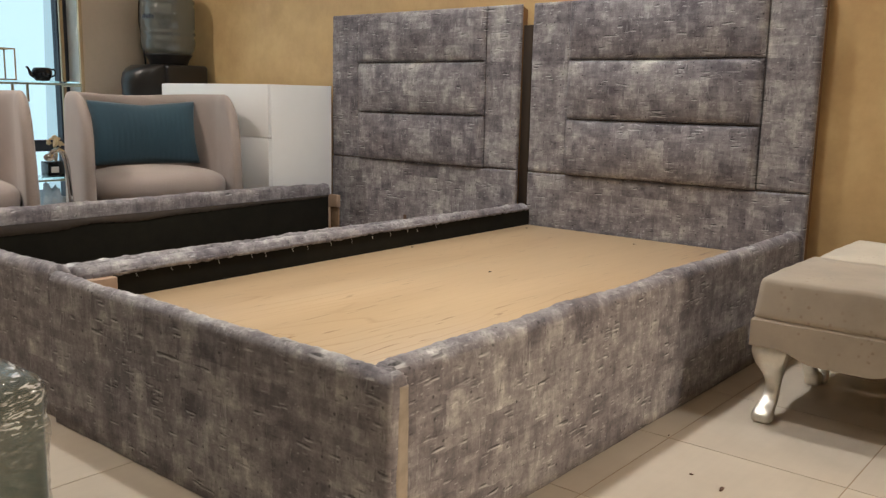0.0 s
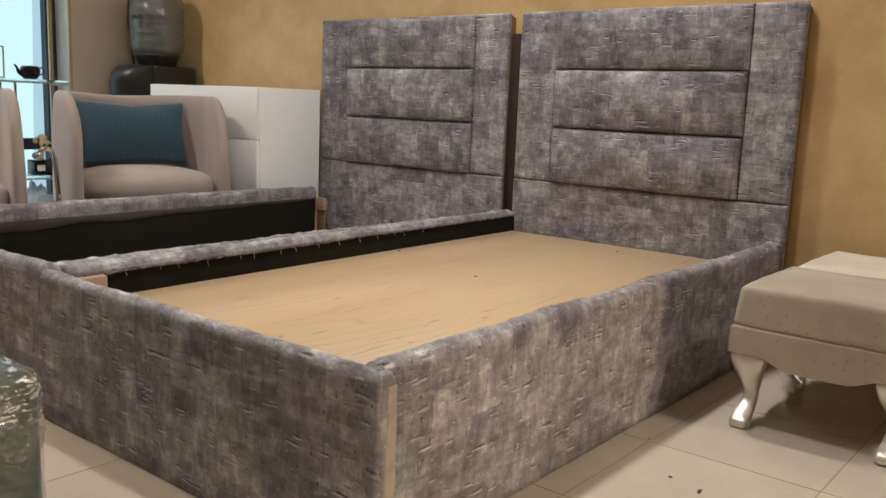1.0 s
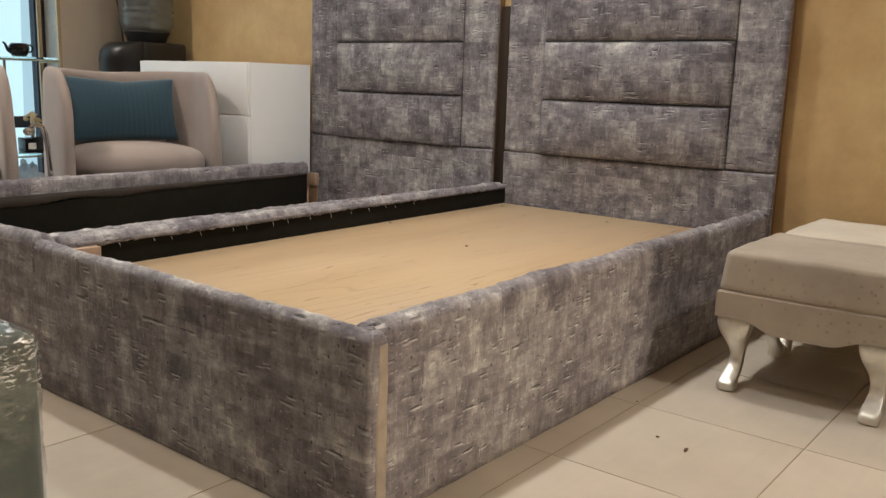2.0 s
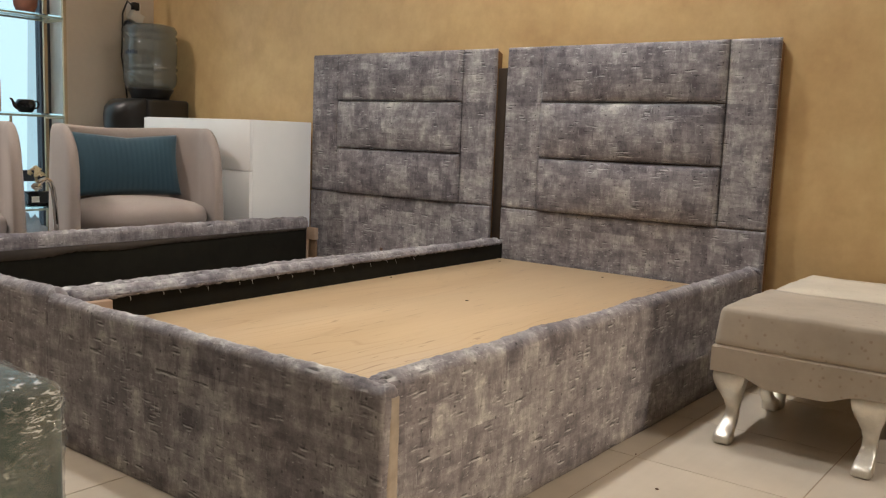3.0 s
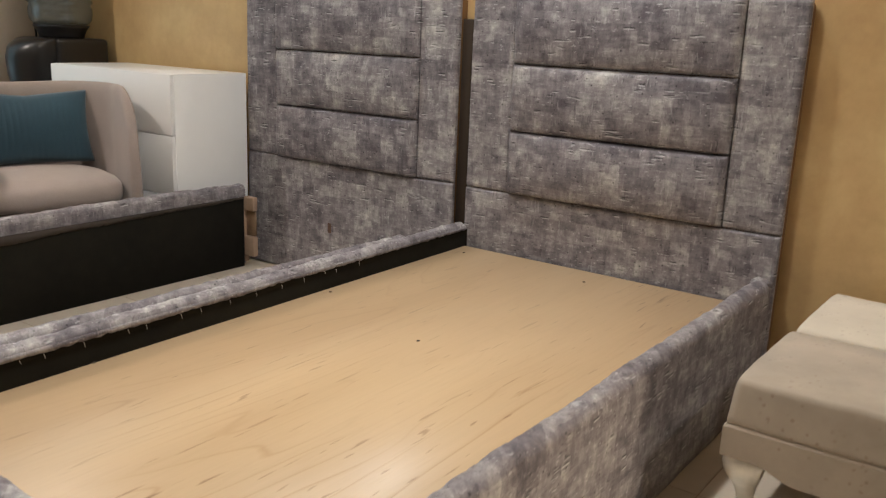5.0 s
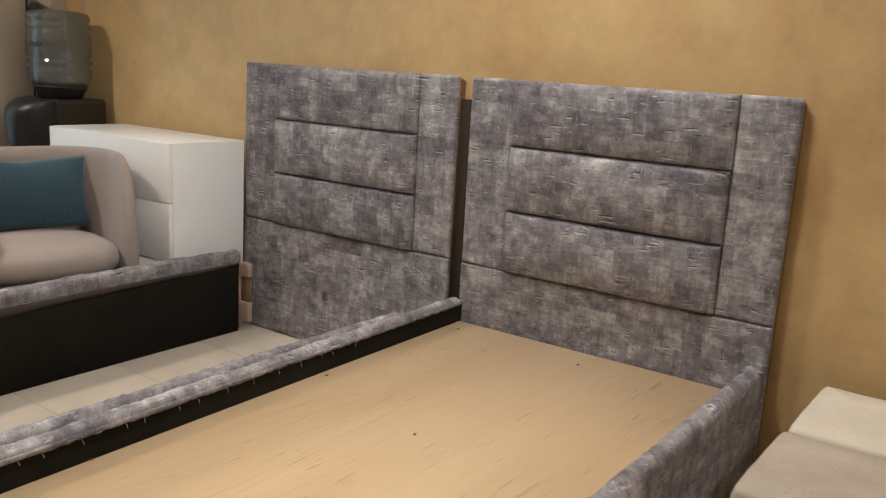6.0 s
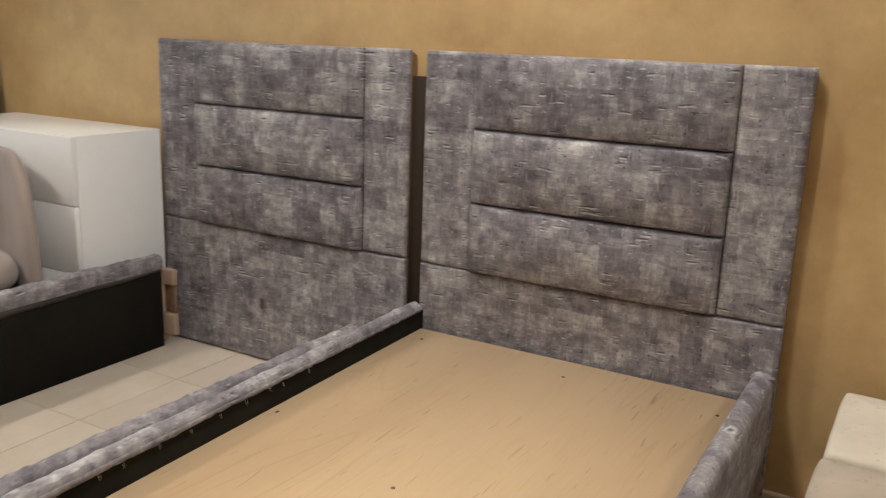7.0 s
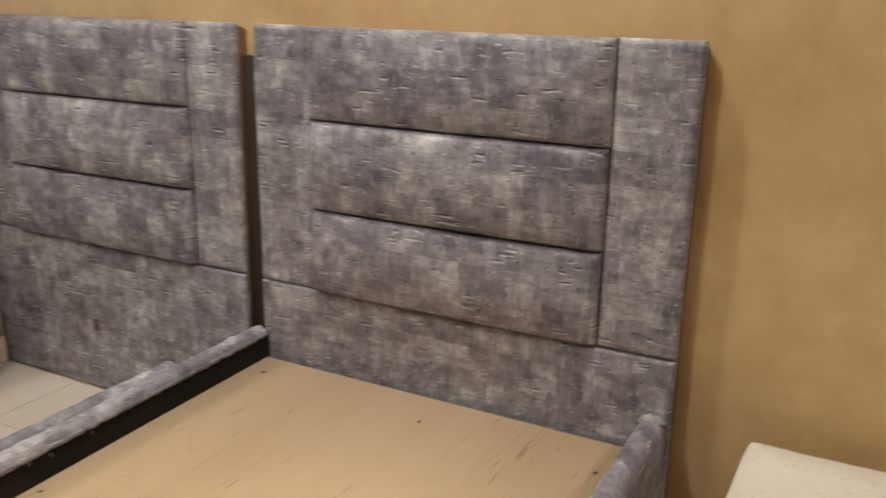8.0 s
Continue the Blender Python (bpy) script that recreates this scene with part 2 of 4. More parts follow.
def wrap_film():
    """Stretch film: clear and glossy, with whitish slanting creases round the top that paint in its highlights."""
    k = Mat("stretch_film", 0.18, IOR=1.6)
    high = k.t.nodes.new("ShaderNodeSeparateXYZ")
    k.link(k.coord.outputs["Object"], high.inputs[0])
    fold = k.noise(k.mapped((6, 8, 16), rot=(0.5, 0.3, 0.3)), 1.0, 3, 0.55, 0.8)
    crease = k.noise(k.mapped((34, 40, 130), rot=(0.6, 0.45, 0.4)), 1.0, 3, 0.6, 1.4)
    # highlights on the creases are painted white, dense near the top and sparse lower down
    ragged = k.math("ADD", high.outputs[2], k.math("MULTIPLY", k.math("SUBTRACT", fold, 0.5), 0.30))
    near_top = k.ramp(ragged, (0.25, 0.06), (0.36, 1.0))
    glint = k.math("MULTIPLY", k.ramp(crease, (0.54, 0.0), (0.61, 1.0)), near_top)
    k.colour(k.ramp(glint, (0.1, (0.16, 0.20, 0.18, 1)), (0.8, (0.85, 0.85, 0.82, 1))))
    k.bump(k.math("ADD", fold, k.math("MULTIPLY", crease, 0.5)), 0.9, 0.014)
    see = k.t.nodes.new("ShaderNodeBsdfTransparent")
    mixer = k.t.nodes.new("ShaderNodeMixShader")
    cover = k.math("ADD", k.ramp(fold, (0.40, 0.10), (0.62, 0.34)), k.math("MULTIPLY", glint, 0.62))
    k.link(cover, mixer.inputs[0])
    k.link(see.outputs[0], mixer.inputs[1])
    shine = k.t.nodes.new("ShaderNodeBsdfGlossy")
    shine.inputs["Roughness"].default_value = 0.08
    k.link(k.b.inputs["Normal"].links[0].from_socket, shine.inputs["Normal"])
    skin = k.t.nodes.new("ShaderNodeMixShader")
    skin.inputs[0].default_value = 0.45
    k.link(k.b.outputs[0], skin.inputs[1])
    k.link(shine.outputs[0], skin.inputs[2])
    k.link(skin.outputs[0], mixer.inputs[2])
    k.link(mixer.outputs[0], k.t.nodes["Material Output"].inputs["Surface"])
    return k.m


def thin_plastic(name, through_tint, body, amount):
    """See-through plastic skin: tinted, with a glossy face."""
    k = Mat(name, 0.07, IOR=2.2)
    k.colour(body)
    k.bump(k.noise(k.mapped((10, 10, 24)), 1.0, 2, 0.5, 0.6), 0.15, 0.006)
    see = k.t.nodes.new("ShaderNodeBsdfTransparent")
    see.inputs["Color"].default_value = through_tint
    mixer = k.t.nodes.new("ShaderNodeMixShader")
    mixer.inputs[0].default_value = amount
    k.link(see.outputs[0], mixer.inputs[1])
    k.link(k.b.outputs[0], mixer.inputs[2])
    k.link(mixer.outputs[0], k.t.nodes["Material Output"].inputs["Surface"])
    return k.m


def glow(name, c, strength):
    k = Mat(name)
    e = k.t.nodes.new("ShaderNodeEmission")
    e.inputs["Color"].default_value, e.inputs["Strength"].default_value = c, strength
    k.link(e.outputs[0], k.t.nodes["Material Output"].inputs["Surface"])
    return k.m


VELVET = velvet()
GOLD_WALL = gold_wall()
PLY = plywood()
TILE = floor_tile()
BEIGE_WALL = plain("beige_wall_paint", srgb(214, 200, 182), 0.7, vary=0.04, scale=40, bump=0.06)
WHITE_WALL = plain("white_wall_paint", srgb(206, 198, 186), 0.75, vary=0.03, scale=30, bump=0.05)
TAUPE_WALL = plain("taupe_wall_paint", srgb(138, 122, 104), 0.8, vary=0.04, scale=30, bump=0.05)
GROUT = plain("grout", srgb(168, 146, 122), 0.9, vary=0.15, scale=60)
LINING = plain("black_lining", srgb(26, 24, 18), 0.95, vary=0.35, scale=22, bump=0.3, Specular_IOR_Level=0.2)
RAW_WOOD = plain("raw_pine", srgb(160, 136, 116), 0.7, vary=0.15, scale=20)
BROWN_CLOTH = plain("brown_backing_cloth", srgb(116, 82, 44), 0.85, vary=0.12, scale=60, bump=0.2)
# near-black brown that paints the shade between the two headboards
GAP_SHADE = plain("gap_shade_brown", srgb(46, 33, 20), 0.85, vary=0.2, scale=30)
DARK_HEM = plain("dark_velvet_hem", srgb(60, 52, 46), 0.9, vary=0.3, scale=26, bump=0.4)
OLD_WOOD = plain("brown_chipboard", srgb(120, 96, 74), 0.8, vary=0.25, scale=60)
CHAIR_CLOTH = weave("taupe_chair_cloth", srgb(146, 133, 125), srgb(169, 155, 147))
STOOL_CLOTH = suede("beige_suede", srgb(157, 144, 127), srgb(180, 166, 148))
STOOL_CREAM = suede("cream_suede", srgb(196, 185, 166), srgb(213, 202, 184))
TEAL = weave("teal_cushion_cloth", srgb(32, 60, 74), srgb(50, 82, 96))
WHITE_LACQUER = plain("white_lacquer", srgb(238, 238, 236), 0.28, vary=0.02, scale=12)
SILVER = plain("silver_leaf", srgb(228, 223, 212), 0.40, 0.7, vary=0.14, scale=60, bump=0.35)
GREEN_CLOTH = weave("dark_green_cloth", srgb(38, 52, 46), srgb(62, 76, 68))
FILM = wrap_film()
BOTTLE = thin_plastic("bottle_plastic", (0.74, 0.78, 0.77, 1), (0.16, 0.175, 0.17, 1), 0.46)
BLACK_PLASTIC = plain("black_plastic", srgb(30, 28, 27), 0.34, vary=0.2, scale=40)
BLACK_GLAZE = plain("black_glaze", srgb(20, 20, 24), 0.08, vary=0.1)
BRASS = plain("brushed_brass", srgb(184, 166, 136), 0.42, 0.55, vary=0.1, scale=80)
GLASS_EDGE = plain("green_glass_edge", srgb(150, 160, 146), 0.15, vary=0.05)
TERRACOTTA = plain("terracotta", srgb(140, 92, 76), 0.8, vary=0.15, scale=40, bump=0.2)
BAG = thin_plastic("thin_white_plastic", (0.85, 0.9, 0.95, 1), (0.62, 0.70, 0.78, 1), 0.7)
SHELF_GLASS = clear("shelf_glass", (0.80, 0.92, 0.90, 1), 0.03, 1.3)
CHROME = plain("chrome", srgb(225, 222, 218), 0.08, 1.0, vary=0.02)
DARK_FRAME = plain("dark_window_frame", srgb(62, 66, 76), 0.45, 0.4, vary=0.08)
CORD = plain("dark_cord", srgb(28, 26, 25), 0.6)
WHITE_PLASTIC = plain("white_plastic", srgb(232, 230, 224), 0.4, vary=0.02)
CREAM_PETAL = plain("cream_petal", srgb(222, 200, 160), 0.7, vary=0.12)
OUTSIDE = glow("daylight_backdrop", (0.53, 0.70, 0.83, 1), 1.05)
LAMP_GLOW = glow("lamp_diffuser", (1.0, 0.85, 0.65, 1), 8.0)
SELVEDGE = plain("pale_velvet_edge", srgb(152, 140, 127), 0.8, vary=0.35, scale=30, bump=0.4)
WORN = plain("bare_backing", srgb(98, 76, 64), 0.9, vary=0.3, scale=90)
STEEL = plain("zinc_screw", srgb(90, 80, 70), 0.5, 0.7)


# ---- building helpers ----
def thing(name, m, label="", category="", group="", kind=""):
    ob = new(name)
    ob.empty_display_size = 0.1
    ob.matrix_world = m
    return tagged(ob, label, category, group, kind)


def part(name, bm, material, parent=None, label="", smooth=True):
    me = bpy.data.meshes.new(name)
    bm.to_mesh(me)
    bm.free()
    me.materials.append(material)
    if smooth:
        me.polygons.foreach_set("use_smooth", [True] * len(me.polygons))
        me.update()
    ob = new(name, me)
    ob.parent = parent
    return tagged(ob, label)


def add_box(bm, x0, x1, y0, y1, z0, z1, bevel=0.0, seg=2):
    m = Matrix.Translation(((x0 + x1) / 2, (y0 + y1) / 2, (z0 + z1) / 2)) @ Matrix.Diagonal((x1 - x0, y1 - y0, z1 - z0, 1))
    vs = bmesh.ops.create_cube(bm, size=1.0, matrix=m)["verts"]
    if bevel:
        es = list({e for v in vs for e in v.link_edges})
        bmesh.ops.bevel(bm, geom=es, offset=bevel, segments=seg, affect="EDGES", profile=0.5)
    return bm


def box(x0, x1, y0, y1, z0, z1, bevel=0.0, seg=2):
    return add_box(bmesh.new(), x0, x1, y0, y1, z0, z1, bevel, seg)


def shade(ob, angle=40):
    """Flat faces with smooth rounded edges."""
    ob.data.set_sharp_from_angle(angle=radians(angle))
    return ob


def add_tube(bm, pts, r, seg=10, cap=True):
    rings = []
    pts = [Vector(p) for p in pts]
    radii = r if isinstance(r, (list, tuple)) else [r] * len(pts)
    side = None
    for i, p in enumerate(pts):
        d = (pts[min(i + 1, len(pts) - 1)] - pts[max(i - 1, 0)]).normalized()
        if side is None:
            side = d.orthogonal().normalized()
        side = (side - d * side.dot(d)).normalized()
        up = d.cross(side)
        rings.append([bm.verts.new(p + radii[i] * (math.cos(a) * side + math.sin(a) * up)) for a in (2 * math.pi * k / seg for k in range(seg))])
    for a, b in zip(rings, rings[1:]):
        for k in range(seg):
            bm.faces.new((a[k], a[(k + 1) % seg], b[(k + 1) % seg], b[k]))
    if cap:
        bm.faces.new(rings[0][::-1])
        bm.faces.new(rings[-1])
    return bm


def tube(pts, r, seg=10, cap=True):
    return add_tube(bmesh.new(), pts, r, seg, cap)


def add_lathe(bm, prof, seg=32, cx=0.0, cy=0.0):
    rings = []
    for r, z in prof:
        rings.append([bm.verts.new((cx + r * math.cos(2 * math.pi * k / seg), cy + r * math.sin(2 * math.pi * k / seg), z)) for k in range(seg)])
    for a, b in zip(rings, rings[1:]):
        for k in range(seg):
            bm.faces.new((a[k], a[(k + 1) % seg], b[(k + 1) % seg], b[k]))
    bm.faces.new(rings[0][::-1])
    bm.faces.new(rings[-1])
    return bm


def lathe(prof, seg=32):
    return add_lathe(bmesh.new(), prof, seg)


def wob(p, scale, amount, seed=0.0):
    return amount * noise.noise(Vector(p) * scale + Vector((seed, seed * 1.7, seed * 0.6)))


def soft_panel(x0, x1, z0, z1, y_back, depth, radius=0.022, seed=0.0, pull=0.004, nx=40, nz=16, rim_depth=0.55, side=None):
    """A padded panel facing -y: rounded at the edges (over `side` at the ends), swelling gently, with slight creases."""
    bm = bmesh.new()
    w, h = x1 - x0, z1 - z0
    side = side or radius

    def spaced(n, length, radius):
        # closer rows near the ends, to carry the rounding
        e = [radius * (1 - math.cos(math.pi / 2 * k / 5)) for k in range(6)]
        inner = [radius + (length - 2 * radius) * k / n for k in range(1, n)]
        return e + inner + [length - v for v in e[::-1]]

    us, vs = spaced(nx, w, side), spaced(nz, h, radius)
    grid = []
    for v in vs:
        row = []
        for u in us:
            du, dv = min(u, w - u), min(v, h - v)

            def fall(d, r):
                t = min(1.0, d / r)
                return math.sqrt(max(0.0, 1 - (1 - t) ** 2))

            f = fall(du, side) * fall(dv, radius)
            swell = abs(math.sin(math.pi * u / w)) ** 0.35 * abs(math.sin(math.pi * v / h)) ** 0.7
            y = y_back - depth * (rim_depth + (1 - rim_depth) * f) - pull * 2 * swell
            y += f * (wob((x0 + u, seed, z0 + v), 6.0, 0.0035, seed) + wob((x0 + u, seed, z0 + v), 18.0, 0.0012, seed))
            row.append(bm.verts.new((x0 + u, y, z0 + v)))
        grid.append(row)
    for a, b in zip(grid, grid[1:]):
        for k in range(len(a) - 1):
            bm.faces.new((a[k], a[k + 1], b[k + 1], b[k]))
    rim = grid[0] + [r[-1] for r in grid[1:]] + grid[-1][-2::-1] + [r[0] for r in grid[-2:0:-1]]
    back = [bm.verts.new((p.co.x, y_back, p.co.z)) for p in rim]
    n = len(rim)
    for k in range(n):
        bm.faces.new((rim[k], back[k], back[(k + 1) % n], rim[(k + 1) % n]))
    bm.faces.new(back[::-1])
    return bm


def padded_rail(length, thick, h0, h1, seed=0.0, round_ends=0.012, bottom=0.012, lump=0.004, steps=200):
    """An upholstered board along +y from 0, x from 0 to thick, its top a soft roll that falls from h0 to h1."""
    bm = bmesh.new()
    rings = []
    r = thick / 2
    ys = [round_ends * (1 - math.cos(math.pi / 2 * k / 4)) for k in range(5)]
    ys = ys + [round_ends + (length - 2 * round_ends) * k / steps for k in range(1, steps)] + [length - v for v in ys[::-1]]
    for y in ys:
        e = min(y, length - y)
        inset = round_ends * (1 - math.sqrt(max(0.0, 1 - (1 - min(1, e / round_ends)) ** 2)))
        h = h0 + (h1 - h0) * y / length
        top = h - r - inset
        prof = [(inset, bottom)]
        prof += [(inset, bottom + (top - bottom) * k / 10) for k in range(1, 10)]
        rr = r - inset
        prof += [(r - rr * math.cos(math.pi * k / 12), top + rr * 1.0 * math.sin(math.pi * k / 12)) for k in range(13)]
        prof += [(thick - inset, bottom + (top - bottom) * k / 10) for k in range(9, -1, -1)]
        ring = []
        for x, z in prof:
            n = Vector((1 if x > r else -1, 0, 0))
            d = wob((x * 3, y, z), 5.0, lump, seed) + wob((x, y, z), 22.0, lump * 0.35, seed)
            crown = max(0.0, min(1.0, (z - top) / r + 0.3))
            crease = 0.0055 * abs(noise.noise(Vector((x * 30, y * 34 + seed, z * 20)))) + 0.0025 * noise.noise(Vector((x * 60, y * 75 + seed, z * 50)))
            ring.append(bm.verts.new((x + n.x * d * (1 - crown) * 0.8, y, z + crown * (d * 1.3 + crease))))
        rings.append(ring)
    m = len(rings[0])
    for a, b in zip(rings, rings[1:]):
        for k in range(m):
            bm.faces.new((a[k], a[(k + 1) % m], b[(k + 1) % m], b[k]))
    bm.faces.new(rings[0][::-1])
    bm.faces.new(rings[-1])
    bmesh.ops.recalc_face_normals(bm, faces=bm.faces[:])
    return bm


def moved(bm, m):
    bm.transform(m)
    return bm


# ---- room ----
def wall(name, bm, mat, label):
    ob = part(name, bm, mat, None, label, smooth=False)
    return tagged(ob, label, "wall", kind="structure")


wall("wall_north", box(LEFT_X - 0.25, RIGHT_X + 0.15, BACK_Y, BACK_Y + 0.15, 0, CEIL), GOLD_WALL, "gold textured paint wall behind the beds")
# the opening is added out of view; its north edge ends the beam
bmw = bmesh.new()
add_box(bmw, RIGHT_X, RIGHT_X + 0.15, FRONT_Y, BEAM_Y0, 0, CEIL)
add_box(bmw, RIGHT_X, RIGHT_X + 0.15, BEAM_Y1, BACK_Y, 0, CEIL)
add_box(bmw, RIGHT_X, RIGHT_X + 0.15, BEAM_Y0, BEAM_Y1, BEAM_Z1, CEIL)
wall("wall_east", bmw, TAUPE_WALL, "taupe painted wall with an unseen opening added to shape the beam")
# unseen slats, added to keep the beam off the second bed's rail
BLOCKER_Z = 0.89
bms = bmesh.new()
for k in range(12):
    z = BLOCKER_Z + (BEAM_Z1 - BLOCKER_Z) * k / 12
    add_box(bms, RIGHT_X + 0.05, RIGHT_X + 0.066 + 0.004 * (k % 2), BEAM_Y0, BEAM_Y1, z, z + (BEAM_Z1 - BLOCKER_Z) / 12 - 0.002)
tagged(part("shutter", bms, DARK_FRAME, smooth=False), "unseen grey slats added in the wall opening to cut the beam", "shutter", kind="structure")
wall("wall_beyond", box(RIGHT_X + 2.4, RIGHT_X + 2.55, FRONT_Y, BACK_Y + 0.6, 0, CEIL), TAUPE_WALL, "plain wall beyond the opening")
wall("wall_south", box(LEFT_X - 0.25, RIGHT_X + 0.15, FRONT_Y - 0.15, FRONT_Y, 0, CEIL), TAUPE_WALL, "plain taupe painted wall")
WIN_Y0, WIN_Y1, WIN_Z0, WIN_Z1 = 0.35, 2.295, 0.06, 2.45
bmw = bmesh.new()
add_box(bmw, LEFT_X - 0.22, LEFT_X, WIN_Y1, BACK_Y, 0, CEIL)
add_box(bmw, LEFT_X - 0.22, LEFT_X, FRONT_Y, WIN_Y0, 0, CEIL)
add_box(bmw, LEFT_X - 0.22, LEFT_X, WIN_Y0, WIN_Y1, WIN_Z1, CEIL)
add_box(bmw, LEFT_X - 0.22, LEFT_X, WIN_Y0, WIN_Y1, 0, WIN_Z0)
wall("wall_west", bmw, BEIGE_WALL, "beige painted wall with a tall window opening")
tagged(part("ceiling", box(LEFT_X - 0.25, RIGHT_X + 0.15, FRONT_Y - 0.15, BACK_Y + 0.15, CEIL, CEIL + 0.12), WHITE_WALL, smooth=False), "plain white ceiling", "ceiling", kind="structure")
floor = tagged(part("floor", box(LEFT_X - 0.25, RIGHT_X + 0.15, FRONT_Y - 0.15, BACK_Y + 0.15, -0.12, -0.0012), GROUT, smooth=False), "cream porcelain tile floor with thin darker joints", "floor", kind="structure")

# window: dark metal frame and panes in the west wall
win = thing("window_1", pose(LEFT_X - 0.16, 0, 0), "tall shop window with a dark metal frame", "window", kind="structure")
for y0, y1, z0, z1 in [(WIN_Y0, WIN_Y0 + 0.06, WIN_Z0, WIN_Z1), (WIN_Y1 - 0.06, WIN_Y1, WIN_Z0, WIN_Z1), (1.28, 1.34, WIN_Z0, WIN_Z1),
                       (WIN_Y0 + 0.06, WIN_Y1 - 0.06, WIN_Z0, WIN_Z0 + 0.06), (WIN_Y0 + 0.06, WIN_Y1 - 0.06, WIN_Z1 - 0.06, WIN_Z1), (WIN_Y0 + 0.06, 1.28, 0.44, 0.50), (1.34, WIN_Y1 - 0.06, 0.44, 0.50)]:
    part("window_frame", box(-0.03, 0.03, y0, y1, z0, z1, 0.003, 1), DARK_FRAME, win, smooth=False)
for y0, y1 in [(WIN_Y0 + 0.06, 1.28), (1.34, WIN_Y1 - 0.06)]:
    pane = part("pane", box(-0.004, 0.004, y0, y1, WIN_Z0 + 0.06, WIN_Z1 - 0.06), SHELF_GLASS, win, smooth=False)
    pane.visible_shadow = False
# added white strip, brightens the reveal in place of stronger daylight
part("reveal_lining", box(0.031, 0.158, WIN_Y1 - 0.005, WIN_Y1 - 0.0005, WIN_Z0 + 0.002, WIN_Z1 - 0.002), WHITE_PLASTIC, win, smooth=False)
back = part("backdrop", box(LEFT_X - 1.6, LEFT_X - 1.58, -1.5, 4.5, -0.5, 4.0), OUTSIDE, smooth=False)
tagged(back, "pale blue daylight outside the window", "backdrop", kind="structure")

# recessed downlights
def downlight():
    d = thing("downlight", pose(0, 0, 0), "round white recessed ceiling downlight", "downlight", "ceiling downlights")
    ring = [(0.075, 0.0), (0.10, 0.0), (0.10, -0.006), (0.085, -0.010), (0.078, -0.004)]
    part("rim", lathe(ring, 28), WHITE_PLASTIC, d)
    part("diffuser", lathe([(0.001, -0.002), (0.072, -0.002), (0.072, 0.0), (0.001, 0.0)], 24), LAMP_GLOW, d)
    return d


first = downlight()
for n, (lx, ly, watts, tint) in enumerate(DOWNLIGHTS):
    if n == 0:
        first.matrix_world = pose(lx, ly, CEIL)
    else:
        copy_thing(first, pose(lx, ly, CEIL))


# ---- beds ----
def headboard(bed, x0, x1, xl, xr, y, seed):
    """Padded headboard of three stacked cushions between two strips, over a plain band."""
    top, s1, s2, s3 = 1.142, 0.921, 0.698, 0.484
    bm = box(x0 + 0.003, x1 - 0.003, y + 0.013, y + 0.0545, 0.0, top - 0.004, 0.004, 2)
    for v in bm.verts:
        # the upper edge falls away towards the wall
        if v.co.z > top - 0.02 and v.co.y > y + 0.025:
            v.co.z -= 0.012
    hb = part("headboard", bm, BROWN_CLOTH, bed, "brown cloth back and edges")
    shade(hb)
    yb = y + 0.016
    for k, (a, b) in enumerate([(s1, top), (s2, s1), (s3, s2)]):
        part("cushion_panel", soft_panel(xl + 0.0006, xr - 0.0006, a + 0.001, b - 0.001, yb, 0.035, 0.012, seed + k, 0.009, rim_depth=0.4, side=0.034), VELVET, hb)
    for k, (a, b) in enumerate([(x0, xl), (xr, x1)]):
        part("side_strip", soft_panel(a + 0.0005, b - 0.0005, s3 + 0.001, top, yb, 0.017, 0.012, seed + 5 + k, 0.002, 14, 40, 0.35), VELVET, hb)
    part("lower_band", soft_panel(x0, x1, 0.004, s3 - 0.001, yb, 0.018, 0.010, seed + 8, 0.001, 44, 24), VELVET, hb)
    return hb


def slanted(bm, at=0.030, slope=-0.0185):
    """Push a part sideways along its length: the left rail stands a little askew."""
    for v in bm.verts:
        v.co.x += at + slope * v.co.y
    return bm


def staples(parent, x, y0, y1, z_of, n, seed):
    rnd = random.Random(seed)
    for k in range(n):
        y = y0 + (y1 - y0) * (k + rnd.random() * 0.6) / n
        z = z_of(y) - rnd.random() * 0.004
        x = 0.0620 - 0.0185 * y
        part("loose_thread", tube([(x, y, z), (x + 0.002, y + 0.001, z - 0.004), (x + 0.001, y + 0.003, z - 0.008 - 0.006 * rnd.random())], 0.00045, 5), WHITE_PLASTIC, parent)


def hem(parent, x, y0, y1, z, deep0, deep1, cloth, seed, bend=None):
    """Cut edge of the cloth turned over the lining: a thin ragged strip facing +x, deep0 at its start and deep1 at its end."""
    bm = bmesh.new()
    n = int((y1 - y0) / 0.008)
    rows = []
    for k in range(n + 1):
        y = y0 + (y1 - y0) * k / n
        deep = deep0 + (deep1 - deep0) * k / n
        low = deep * (0.85 + 0.3 * noise.noise(Vector((y * 5, seed, 0)))) + 0.004 * noise.noise(Vector((y * 55, seed, 4)))
        sway = 0.0015 * noise.noise(Vector((y * 22, seed, 9)))
        rows.append([bm.verts.new((x + o + sway * f, y, z - low * f)) for o, f in ((0.0, 0.0), (0.002, 0.0), (0.0035, 0.5), (0.003, 1.0), (0.0005, 1.0))])
    for a, b in zip(rows, rows[1:]):
        for k in range(5):
            bm.faces.new((a[k], b[k], b[(k + 1) % 5], a[(k + 1) % 5]))
    bmesh.ops.recalc_face_normals(bm, faces=bm.faces[:])
    if bend:
        bend(bm)
    part("cloth_hem", bm, cloth, parent, "ragged cut edge of the velvet")


